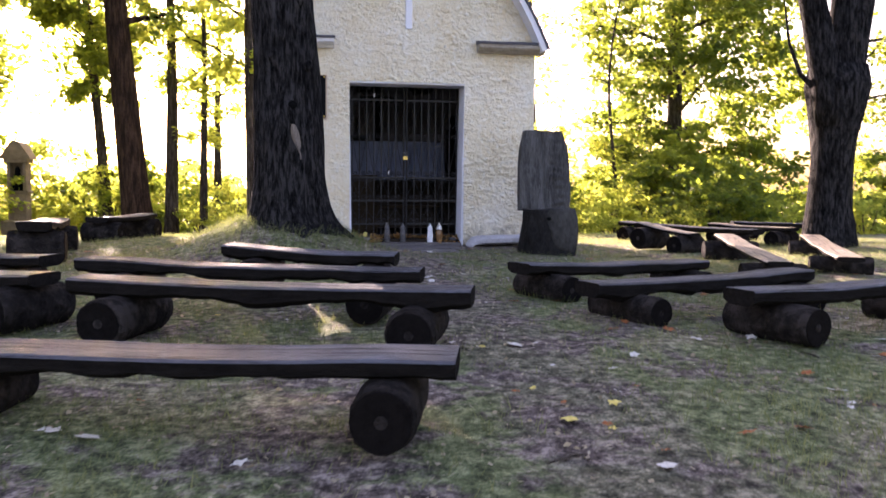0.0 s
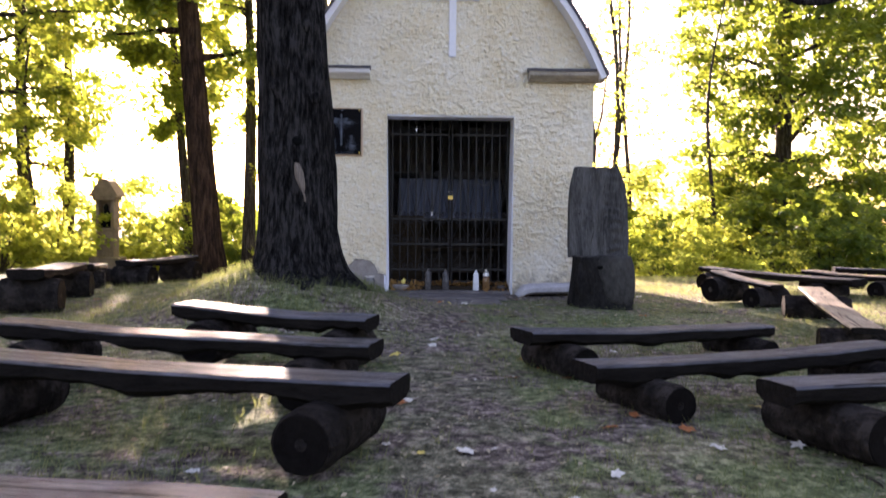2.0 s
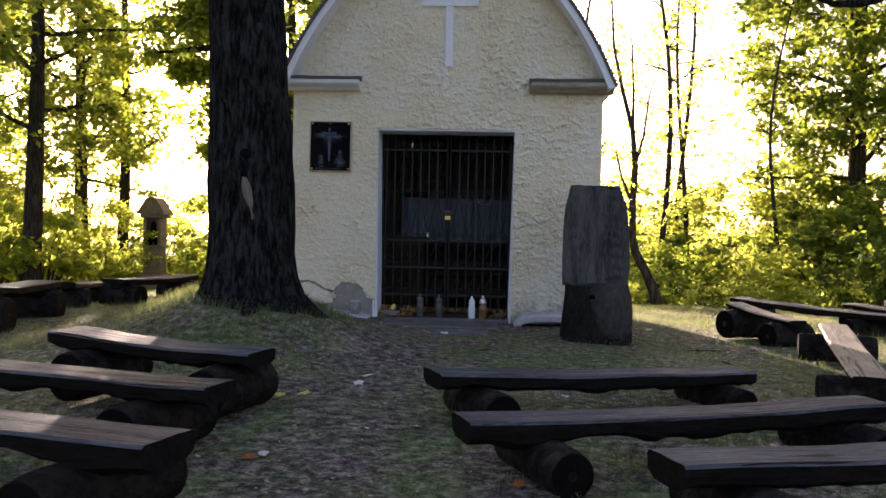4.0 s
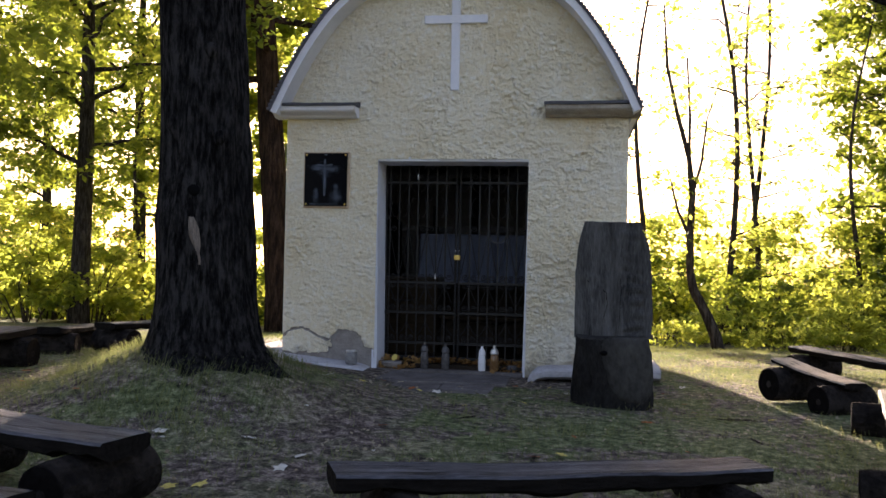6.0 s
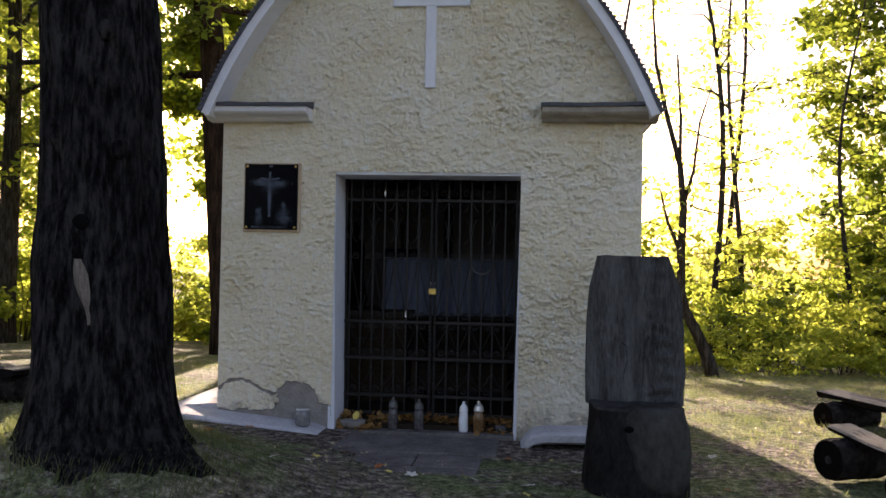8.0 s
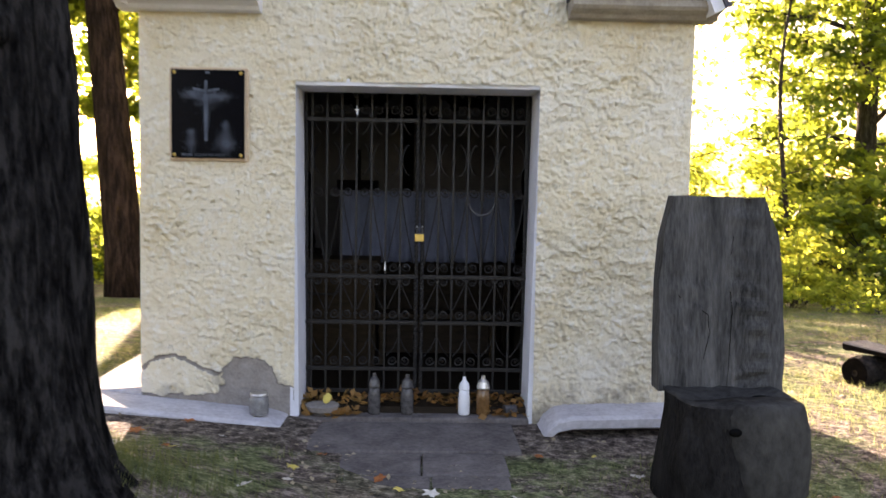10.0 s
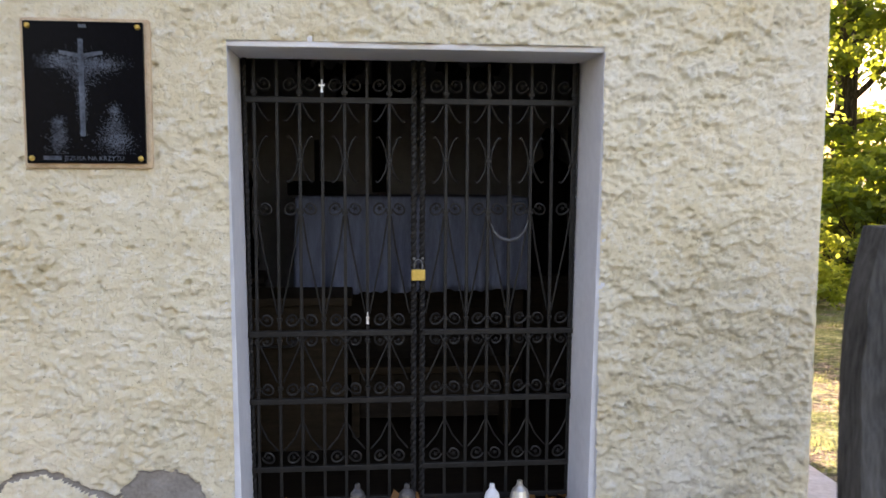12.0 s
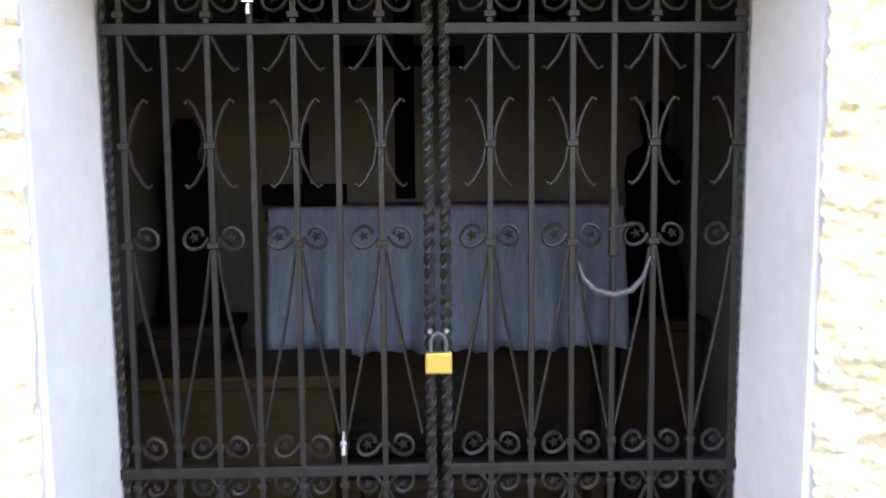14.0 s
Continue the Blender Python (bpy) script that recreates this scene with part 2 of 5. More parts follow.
M = {
    "plaster": plaster_material(),
    "ground": ground_material(),
    "white": simple("white_limewash", (0.70, 0.70, 0.74), (0.82, 0.82, 0.86), 3, 0.8, relief=0.25),
    "mortar": simple("bare_render", (0.20, 0.175, 0.155), (0.35, 0.315, 0.285), 9, 0.95, relief=0.7),
    "roof": simple("dark_roofing", (0.05, 0.05, 0.06), (0.12, 0.12, 0.14), 12, 0.7, relief=0.4),
    "cornice": simple("weathered_cornice", (0.24, 0.21, 0.18), (0.46, 0.42, 0.36), 7, 0.9, relief=0.5),
    # inside plaster is set low: the unlit room's gloom is put into its colour
    "inside": simple("gloomy_inside_plaster", (0.14, 0.132, 0.13), (0.205, 0.194, 0.19), 3, 0.95, spec=0.05, relief=0.2),
    "concrete": simple("pale_concrete", (0.36, 0.34, 0.35), (0.62, 0.60, 0.62), 5, 0.9, relief=0.5),
    "paving": simple("dark_paving", (0.06, 0.05, 0.047), (0.20, 0.175, 0.165), 5, 0.85, relief=0.5),
    "iron": simple("forged_iron", (0.0095, 0.0085, 0.008), (0.024, 0.022, 0.0205), 25, 0.45, 0.0, 0.26, 0.3),
    "steel": simple("bright_steel", (0.45, 0.45, 0.47), (0.65, 0.65, 0.68), 20, 0.35, 0.9, 0.5, 0.1),
    "anchor_iron": simple("greyed_iron", (0.05, 0.05, 0.052), (0.12, 0.12, 0.125), 20, 0.5, 0.3, 0.5, 0.1),
    "autumn": leaf_material("autumn_leaf", (0.16, 0.06, 0.02), (0.34, 0.17, 0.05), (0.55, 0.38, 0.12), 0.3),
    "brass": simple("brass", (0.55, 0.36, 0.07), (0.72, 0.50, 0.14), 12, 0.4, 0.6, 0.5, 0.1),
    "granite": simple("black_granite", (0.002, 0.002, 0.003), (0.004, 0.004, 0.006), 60, 0.3, 0, 0.05, 0),
    "etch": simple("etched_grey", (0.03, 0.035, 0.045), (0.15, 0.175, 0.22), 9, 0.7, spec=0.1, relief=0),
    "rust": simple("orange_mortar", (0.46, 0.31, 0.20), (0.68, 0.54, 0.38), 14, 0.95, relief=0.5),
    # weathered tops; the sky's cool sheen on them is part of this colour
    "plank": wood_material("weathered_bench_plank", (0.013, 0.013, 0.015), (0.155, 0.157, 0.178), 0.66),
    "pale_plank": wood_material("bleached_bench_plank", (0.20, 0.15, 0.11), (0.46, 0.38, 0.29), 0.6),
    # plank edges: the shade on sides and undersides is put into the colour
    "plank_side": simple("shaded_plank_edge", (0.005, 0.0045, 0.004), (0.020, 0.017, 0.015), 6, 0.9, spec=0.03, relief=0.8, stretch=(1, 6, 6), distance=0.02),
    "log": bark_material("bench_log_bark", (0.012, 0.010, 0.009), (0.052, 0.043, 0.037), 7, (1, 1, 1)),
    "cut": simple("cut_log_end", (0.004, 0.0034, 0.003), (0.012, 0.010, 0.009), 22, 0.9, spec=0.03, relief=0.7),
    "bark": bark_material("old_oak_bark", (0.005, 0.0046, 0.005), (0.060, 0.056, 0.055), 26, (1, 1, 0.22)),
    "pine_bark": bark_material("red_pine_bark", (0.018, 0.012, 0.009), (0.085, 0.052, 0.034), 12),
    "thin_bark": bark_material("young_tree_bark", (0.03, 0.024, 0.018), (0.12, 0.10, 0.08), 20),
    "scar": simple("bare_heartwood", (0.07, 0.055, 0.045), (0.26, 0.21, 0.17), 14, 0.8, relief=0.5, stretch=(4, 4, 0.6)),
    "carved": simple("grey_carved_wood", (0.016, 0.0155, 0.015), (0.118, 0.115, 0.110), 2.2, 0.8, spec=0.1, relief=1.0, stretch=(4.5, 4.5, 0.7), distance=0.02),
    # lit and shaded tones of the seat's wood: light is put into the colour
    "carved_mid": simple("lit_weathered_wood", (0.010, 0.009, 0.0085), (0.070, 0.067, 0.061), 3, 0.85, spec=0.06, relief=1.0, stretch=(1, 1, 0.6), distance=0.03),
    "carved_dark": simple("shaded_carved_wood", (0.005, 0.0045, 0.0045), (0.030, 0.028, 0.026), 4, 0.85, spec=0.05, relief=1.0, stretch=(2, 2, 0.8), distance=0.04),
    "sandstone": simple("sandstone", (0.15, 0.11, 0.07), (0.30, 0.23, 0.15), 6, 0.95, relief=0.5),
    # altar cloth and inside woods are toned down too, gloom in the colour
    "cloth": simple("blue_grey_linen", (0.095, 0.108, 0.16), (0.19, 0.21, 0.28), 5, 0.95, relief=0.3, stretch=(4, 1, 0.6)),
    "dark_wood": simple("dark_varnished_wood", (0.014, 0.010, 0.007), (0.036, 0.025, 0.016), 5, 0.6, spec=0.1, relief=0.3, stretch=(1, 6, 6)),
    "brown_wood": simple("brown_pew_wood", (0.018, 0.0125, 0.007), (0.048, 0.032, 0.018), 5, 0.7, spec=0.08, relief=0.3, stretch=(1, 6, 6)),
    # near-black for silhouettes and hollows: their shade is put into the colour
    "black": simple("unlit_black", (0.003, 0.003, 0.003), (0.007, 0.007, 0.007), 8, 0.9, spec=0.02, relief=0.2),
    "leaf_a": leaf_material("leaf_green", (0.025, 0.055, 0.012), (0.06, 0.11, 0.025), (0.45, 0.50, 0.05), 0.54),
    "leaf_b": leaf_material("leaf_yellow_green", (0.06, 0.10, 0.018), (0.16, 0.20, 0.035), (0.76, 0.76, 0.11), 0.74),
    "leaf_c": leaf_material("leaf_light_green", (0.035, 0.07, 0.013), (0.07, 0.12, 0.025), (0.55, 0.58, 0.06), 0.60),
    "grass": leaf_material("grass_blade", (0.06, 0.09, 0.028), (0.17, 0.19, 0.08), (0.34, 0.34, 0.13)),
    "litter": leaf_material("fallen_leaf", (0.16, 0.09, 0.045), (0.38, 0.30, 0.20), (0.62, 0.54, 0.38), 0.3),
    "pale_leaf": simple("pale_fallen_leaf", (0.50, 0.45, 0.38), (0.72, 0.68, 0.60), 20, 0.8, relief=0.3),
    "yellow_leaf": simple("yellow_fallen_leaf", (0.55, 0.42, 0.08), (0.75, 0.62, 0.18), 20, 0.8, relief=0.3),
    "rust_leaf": simple("russet_fallen_leaf", (0.20, 0.055, 0.02), (0.46, 0.17, 0.05), 20, 0.8, relief=0.3),
    "white_plastic": simple("white_plastic", (0.72, 0.72, 0.74), (0.82, 0.82, 0.84), 20, 0.4, relief=0),
    "cloudy_glass": simple("cloudy_votive_glass", (0.12, 0.115, 0.11), (0.32, 0.31, 0.30), 26, 0.15, relief=0, spec=0.6),
    "amber": simple("amber_wax", (0.10, 0.045, 0.012), (0.24, 0.13, 0.05), 14, 0.2, relief=0, spec=0.6),
    "smoke_glass": simple("smoky_votive_glass", (0.028, 0.026, 0.026), (0.13, 0.12, 0.115), 30, 0.12, relief=0),
    "tin": simple("tin_lid", (0.50, 0.48, 0.44), (0.66, 0.63, 0.58), 20, 0.35, 0.8, 0.5, 0.1),
}


# ---- building blocks ----
def part(name, bm, mat, parent=None, label="", smooth=False):
    """Links a bmesh, given in world coordinates, as one mesh object under parent."""
    me = bpy.data.meshes.new(name)
    if parent is not None:
        at = base_of(parent)
        bmesh.ops.translate(bm, verts=bm.verts, vec=-at)
    bm.normal_update()
    bm.to_mesh(me)
    bm.free()
    if smooth:
        me.shade_smooth()
    me.materials.append(mat)
    ob = new(name, me)
    ob.parent = parent
    if label:
        tagged(ob, label)
    return ob


def base_of(ob):
    at = Vector((0, 0, 0))
    while ob is not None:
        at = at + ob.location
        ob = ob.parent
    return at


def thing(name, at, label, category, group="", kind=""):
    ob = new(name)
    ob.location = at
    return tagged(ob, label, category, group, kind)


def box(bm, x0, x1, y0, y1, z0, z1, bevel=0.0):
    vs = [bm.verts.new((x, y, z)) for z in (z0, z1) for x, y in ((x0, y0), (x1, y0), (x1, y1), (x0, y1))]
    fs = [bm.faces.new([vs[i] for i in q]) for q in ((3, 2, 1, 0), (4, 5, 6, 7), (0, 1, 5, 4), (1, 2, 6, 5), (2, 3, 7, 6), (3, 0, 4, 7))]
    if bevel:
        es = list({e for f in fs for e in f.edges})
        bmesh.ops.bevel(bm, geom=es, offset=bevel, segments=2, affect="EDGES", profile=0.5)
    return bm


def loft(bm, rings, close=True, caps=True):
    """Joins rings of points, each of the same count, into a skin."""
    vr = [[bm.verts.new(p) for p in r] for r in rings]
    n = len(vr[0])
    for a, b in zip(vr, vr[1:]):
        for i in range(n if close else n - 1):
            j = (i + 1) % n
            bm.faces.new((a[i], a[j], b[j], b[i]))
    if caps and close:
        bm.faces.new(vr[0][::-1])
        bm.faces.new(vr[-1])
    return bm


def tube(bm, pts, r, sides=6, taper=None):
    """A round bar along points; taper gives the radius at each point."""
    pts = [Vector(p) for p in pts]
    rings = []
    for i, p in enumerate(pts):
        d = (pts[min(i + 1, len(pts) - 1)] - pts[max(i - 1, 0)]).normalized()
        u = d.cross(Vector((0, 1, 0)) if abs(d.y) < 0.9 else Vector((1, 0, 0))).normalized()
        w = d.cross(u)
        q = taper[i] if taper else r
        rings.append([p + q * (u * math.cos(a) + w * math.sin(a)) for a in (math.tau * k / sides for k in range(sides))])
    return loft(bm, rings)


def turned(bm, at, profile, sides=14):
    """A shape turned on an upright axis: profile of (radius, height)."""
    at = Vector(at)
    return loft(bm, [[at + Vector((r * math.cos(a), r * math.sin(a), h)) for a in (math.tau * k / sides for k in range(sides))] for r, h in profile])


def B():
    return bmesh.new()


# ---- ground ----
GY = [(-400, -6.0), (-60, -2.5), (-20, -0.9), (-12, -0.52), (-9.8, -0.38), (-8.5, -0.30), (-7.2, -0.24), (-6, -0.21), (-5, -0.19), (-3.5, -0.16), (-2, -0.15), (0, -0.15), (5, -0.30),
      (10, -0.64), (16, -0.95), (22, -1.7), (30, -3.6), (50, -9.5), (80, -14.0), (2000, -16.0)]


def flat_ground(x, y):
    for (a, p), (b, q) in zip(GY, GY[1:]):
        if y <= b:
            k = max(0.0, (y - a) / (b - a))
            z = p + (q - p) * k
            break
    else:
        z = GY[-1][1]
    z += 0.52 * math.exp(-((x + 1.75) ** 2 / 1.15 + (y + 2.4) ** 2 / 1.3))
    z -= 0.04 * min(1.0, max(0.0, x / 2)) * min(1.0, max(0.0, (-3 - y) / 2))
    z -= 0.02 * math.exp(-(x / 0.8) ** 4) * math.exp(-((y + 0.6) / 0.9) ** 4)
    z += 0.15 * math.exp(-((x + 2.6) ** 2 / 2.5 + (y - 0.2) ** 2 / 2.0))
    return z


def ground_z(x, y):
    z = flat_ground(x, y)
    if abs(x) < 14 and -14 < y < 12 and not (-1.9 < x < 1.9 and 0.0 < y < 4.7):
        z += 0.022 * noise.noise((x * 0.9, y * 0.9, 3)) + 0.010 * noise.noise((x * 3.1, y * 3.1, 7))
    return z


def axis_steps(inner0, inner1, step, far):
    mids = np.arange(inner0, inner1 + 1e-6, step).tolist()
    out, s, v = [], step, inner1
    while v < far:
        s *= 1.35
        v += s
        out.append(v)
    left, s, v = [], step, inner0
    while v > -far:
        s *= 1.35
        v -= s
        left.append(v)
    return left[::-1] + mids + out


gx, gy = axis_steps(-7, 8, 0.12, 900), axis_steps(-12.5, 7, 0.12, 900)
gverts = [(x, y, ground_z(x, y)) for y in gy for x in gx]
gn = len(gx)
gfaces = [(j * gn + i, j * gn + i + 1, (j + 1) * gn + i + 1, (j + 1) * gn + i) for j in range(len(gy) - 1) for i in range(gn - 1)]
gme = bpy.data.meshes.new("ground")
gme.from_pydata(gverts, [], gfaces)
gme.shade_smooth()
gme.materials.append(M["ground"])
tagged(new("ground", gme), "dry trodden woodland turf with bare soil patches", "ground", kind="structure")


# ---- chapel ----
HALF = 1.82                       # half width of the facade
ARCH = [(0.0, 4.25), (0.38, 4.195), (0.77, 4.055), (1.20, 3.76), (1.48, 3.43), (1.73, 3.02), (1.93, 2.60)]


def arch_half(z, shrink=0.0):
    """Half width of the vault at height z."""
    z = z + shrink
    for (a, p), (b, q) in zip(ARCH, ARCH[1:]):
        if q <= z <= p:
            k = (p - z) / (p - q)
            return max(0.0, (a + (b - a) * k) - shrink * 0.6)
    return 0.0 if z > 4.25 else ARCH[-1][0] - shrink * 0.6


def smooth_arch(n=9):
    """The vault's outline from the right eave over the top to the left eave."""
    pts = []
    src = [(-x, z) for x, z in ARCH[::-1]] + ARCH[1:]
    src = src[::-1]
    for i in range(len(src) - 1):
        p0, p1, p2, p3 = (Vector(src[max(0, min(len(src) - 1, j))]) for j in (i - 1, i, i + 1, i + 2))
        for k in range(n):
            t = k / n
            pts.append(0.5 * ((2 * p1) + (p2 - p0) * t + (2 * p0 - 5 * p1 + 4 * p2 - p3) * t * t + (3 * p1 - p0 - 3 * p2 + p3) * t ** 3))
    pts.append(Vector(src[-1]))
    return pts


chapel = thing("chapel", (0, 0, -0.15), "small cream roughcast wayside chapel with arched roof", "chapel")


def lump(x, z):
    """Relief of the hand-thrown render: swells, torn flakes and pits."""
    s = noise.noise((x * 1.2, z * 1.2, 2.0)) * 0.010 + noise.noise((x * 4.0, z * 5.5, 1.0)) * 0.011
    rough = min(1.45, max(0.45, 0.85 + 0.30 * max(-1.0, min(1.0, (x - 0.1) / 0.8)) + noise.noise((x * 2.1, z * 2.6, 14.0)) * 1.1))
    w = noise.noise((x * 3, z * 3, 5))
    rag = 0.5 * noise.noise((x * 33, z * 38, 3.0)) + 0.25 * noise.noise((x * 62, z * 66, 8.0))
    flake = 0.010 * min(1.0, max(0.0, (noise.noise((x * 6.5 + w, z * 9 + w, 9.0)) + 0.55 * rag - 0.02) * 11))
    step = 0.011 * min(1.0, max(0.0, (noise.noise((x * 13 + w, z * 19, 30.0)) + 0.8 * rag - 0.10) * 12))
    grit = noise.noise((x * 24, z * 29, 4.0)) * 0.006 + noise.noise((x * 56, z * 62, 6.0)) * 0.008
    pit = -0.07 * max(0.0, noise.noise((x * 25, z * 33, 19.0)) - 0.40)
    return s + (flake + step + grit) * rough + pit


FLAKE = [(-1.84, 0.20), (-1.72, 0.295), (-1.62, 0.312), (-1.53, 0.29), (-1.45, 0.25), (-1.38, 0.215), (-1.30, 0.19), (-1.255, 0.245), (-1.20, 0.295), (-1.10, 0.30), (-1.00, 0.275), (-0.945, 0.215), (-0.915, 0.13), (-0.86, 0.10), (-0.80, 0.09)]


def lost(x, z):
    """How far the render has come away: a hump, a torn groove beside it and a ragged foot."""
    if not (-1.84 < x < -0.80) or z > 0.42:
        return 0.0
    x2 = x + 0.02 * noise.noise((x * 22, z * 22, 1))
    z2 = z + 0.018 * noise.noise((x * 19, z * 19, 5)) + 0.008 * noise.noise((x * 50, z * 50, 2))
    for (a, p), (b, q) in zip(FLAKE, FLAKE[1:]):
        if a <= x2 <= b:
            top = p + (q - p) * (x2 - a) / (b - a)
            break
    else:
        return 0.0
    hump = -1.275 < x2 < -0.90
    depth = 0.40 if hump else 0.035 + 0.02 * noise.noise((x * 9, 0, 3))
    foot = 0.045 + 0.06 * noise.noise((x * 5, 1, 8)) + (0.05 if x2 > -1.3 else 0.0)
    in_band = min(1.0, max(0.0, (top - z2) / 0.010)) * min(1.0, max(0.0, (z2 - top + depth) / 0.012))
    return max(in_band, min(1.0, max(0.0, (foot - z2) / 0.012)))


def facade_columns():
    side = np.linspace(-HALF, -0.803, 130).tolist()
    mid = np.linspace(-0.803, 0.803, 201).tolist()
    return side + mid[1:-1] + [-x for x in side[::-1]]


bm = B()
cols = facade_columns()
rows_low = np.linspace(-0.3, 2.125, 320).tolist()
rows_top = rows_low[-1:] + np.linspace(2.125, 2.62, 66).tolist()[1:]
grid = {}


def fv(i, x, key, z):
    if (i, key) not in grid:
        edge = min(1.0, (HALF - abs(x)) / 0.03) if z < 2.6 else 1.0
        gone = lost(x, z)
        grid[(i, key)] = bm.verts.new((x, -lump(x, z) * max(0.25, edge) * (1 - 0.75 * gone) + 0.016 * gone, z))
    return grid[(i, key)]


inner = [i for i, x in enumerate(cols) if abs(x) < 0.8029]
rows_all = rows_low + rows_top[1:]
for r in range(len(rows_all) - 1):
    for i in range(len(cols) - 1):
        if r < len(rows_low) - 1 and (i in inner or i + 1 in inner):
            continue
        q = [(i, r), (i + 1, r), (i + 1, r + 1), (i, r + 1)]
        bm.faces.new([fv(a, cols[a], b, rows_all[b]) for a, b in q])
# gable field inside the vault
gz = [2.62 + (4.18 - 2.62) * (k / 180) for k in range(181)]
gable = {}
for r, z in enumerate(gz):
    w = max(0.02, arch_half(z, 0.045))
    for i, x in enumerate(cols):
        xx = x / HALF * w
        gable[(i, r)] = bm.verts.new((xx, -lump(xx, z), z))
for r in range(len(gz) - 1):
    for i in range(len(cols) - 1):
        bm.faces.new([gable[k] for k in ((i, r), (i + 1, r), (i + 1, r + 1), (i, r + 1))])
front_wall = part("front_wall", bm, M["plaster"], chapel, "cream roughcast plaster front wall with a lost patch near its foot", smooth=True)
front_wall.data.materials.append(M["mortar"])
for poly in front_wall.data.polygons:
    c = poly.center + base_of(chapel)
    if c.z < 0.42 and -1.84 < c.x < -0.80 and lost(c.x, c.z) > 0.35:
        poly.material_index = 1


# masonry behind the render
for x0, x1, z0 in ((-HALF, -0.832, -0.4), (0.832, HALF, -0.4), (-0.832, 0.832, 2.152)):
    part("masonry", box(B(), x0, x1, 0.040, 0.42, z0, 2.62), M["plaster"], chapel)


def vault_sheet(bm, inset0, inset1, y0, y1):
    """A curved shell between two offsets of the vault's outline."""
    pts = smooth_arch()
    outs, ins = [], []
    for i, p in enumerate(pts):
        d = (pts[min(i + 1, len(pts) - 1)] - pts[max(0, i - 1)]).normalized()
        nrm = Vector((d.y, -d.x))
        if nrm.dot(p - Vector((0, 2.0))) < 0:
            nrm = -nrm
        outs.append(p - nrm * inset0)
        ins.append(p - nrm * inset1)
    ring = outs + ins[::-1]
    return loft(bm, [[(p.x, y, p.y) for p in ring] for y in (y0, y1)])


ROOF_FRONT = -0.30
part("vault_soffit", vault_sheet(B(), 0.014, 0.085, ROOF_FRONT + 0.012, 4.6), M["white"], chapel, "white limewashed vault edge and soffit", smooth=False)
roof = part("roof", vault_sheet(B(), -0.014, 0.012, ROOF_FRONT - 0.012, 4.7), M["roof"], chapel, "dark curved roof covering with beaded edge")
# beaded roof edge
bead_src = smooth_arch(9)
bead = B()
bmesh.ops.create_icosphere(bead, subdivisions=1, radius=0.017)
bead_me = bpy.data.meshes.new("edge_bead")
bead.to_mesh(bead_me); bead.free()
bead_me.materials.append(M["roof"])
run, last = 0.0, None
for p in bead_src:
    if last is not None:
        seg = (p - last).length
        while run < seg:
            q = last.lerp(p, run / seg)
            ob = new("edge_bead", bead_me)
            ob.parent = roof
            ob.location = Vector((q.x * 1.004, ROOF_FRONT - 0.012, q.y + 0.012)) - base_of(chapel)
            run += 0.045
        run -= seg
    last = p
for s in (-1, 1):
    bm = B()
    box(bm, min(s * 1.42, s * HALF), max(s * 1.42, s * HALF), 0.422, 4.3, -0.4, 2.62)
    part("side_wall", bm, M["plaster"], chapel)
    # short cornice under each foot of the vault: sloped dark top, pale moulded front
    x0, x1 = (0.97, 1.93) if s > 0 else (-1.93, -1.02)
    prof = [(0.03, 2.55), (-0.10, 2.555), (-0.125, 2.575), (-0.20, 2.595), (-0.225, 2.615), (-0.23, 2.655), (0.03, 2.665)]
    c = part("cornice", loft(B(), [[(x, y, z) for y, z in (prof[::-1] if s else prof)] for x in (x0, x1)]), M["white" if s < 0 else "cornice"], chapel, "weathered moulded cornice")
    cap = loft(B(), [[(x, y, z + 0.012 * noise.noise((x * 5, y, 0))) for y, z in ((0.03, 2.667), (-0.25, 2.657), (-0.255, 2.685), (-0.1, 2.715), (0.03, 2.735))] for x in np.linspace(x0 - 0.01, x1 + 0.01, 14)])
    part("cornice_cap", cap, M["roof"], c, "dark mossy tar cap")
    # lining of the doorway
    bm = B()
    rings = [[(s * xi, 0.012, z), (s * 0.832, 0.012, z), (s * 0.832, 0.43, z), (s * xi, 0.43, z)] for xi, z in ((0.772, -0.16), (0.788, 0.9), (0.806, 2.12))]
    loft(bm, rings if s > 0 else [r[::-1] for r in rings])
    part("door_jamb", bm, M["white"], chapel, "white painted door reveal")
part("door_lintel", box(B(), -0.831, 0.831, 0.012, 0.43, 2.10, 2.151, 0.006), M["white"], chapel, "white painted door head")
# inner shell in low tones that hold the room's shade
part("inner_back_wall", box(B(), -1.42, 1.42, 3.10, 3.30, -0.06, 2.75), M["inside"], chapel, "grey inner back wall, toned down for the gloom")
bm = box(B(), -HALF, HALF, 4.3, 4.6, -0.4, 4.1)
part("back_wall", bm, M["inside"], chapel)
part("inner_floor", box(B(), -1.42, 1.42, 0.10, 4.3, -0.4, -0.06), M["dark_wood"], chapel, "inner floor, toned dark for the gloom")
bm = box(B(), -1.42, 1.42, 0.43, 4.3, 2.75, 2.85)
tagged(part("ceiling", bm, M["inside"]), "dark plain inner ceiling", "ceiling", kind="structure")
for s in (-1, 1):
    part("inner_lining", box(B(), min(s * 1.40, s * 1.419), max(s * 1.40, s * 1.419), 0.445, 3.098, -0.06, 2.75), M["inside"], chapel, "inner plaster, toned down for the gloom")
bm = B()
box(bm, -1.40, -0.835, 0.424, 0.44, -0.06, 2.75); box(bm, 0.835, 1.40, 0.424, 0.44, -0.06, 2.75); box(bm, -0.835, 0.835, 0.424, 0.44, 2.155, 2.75)
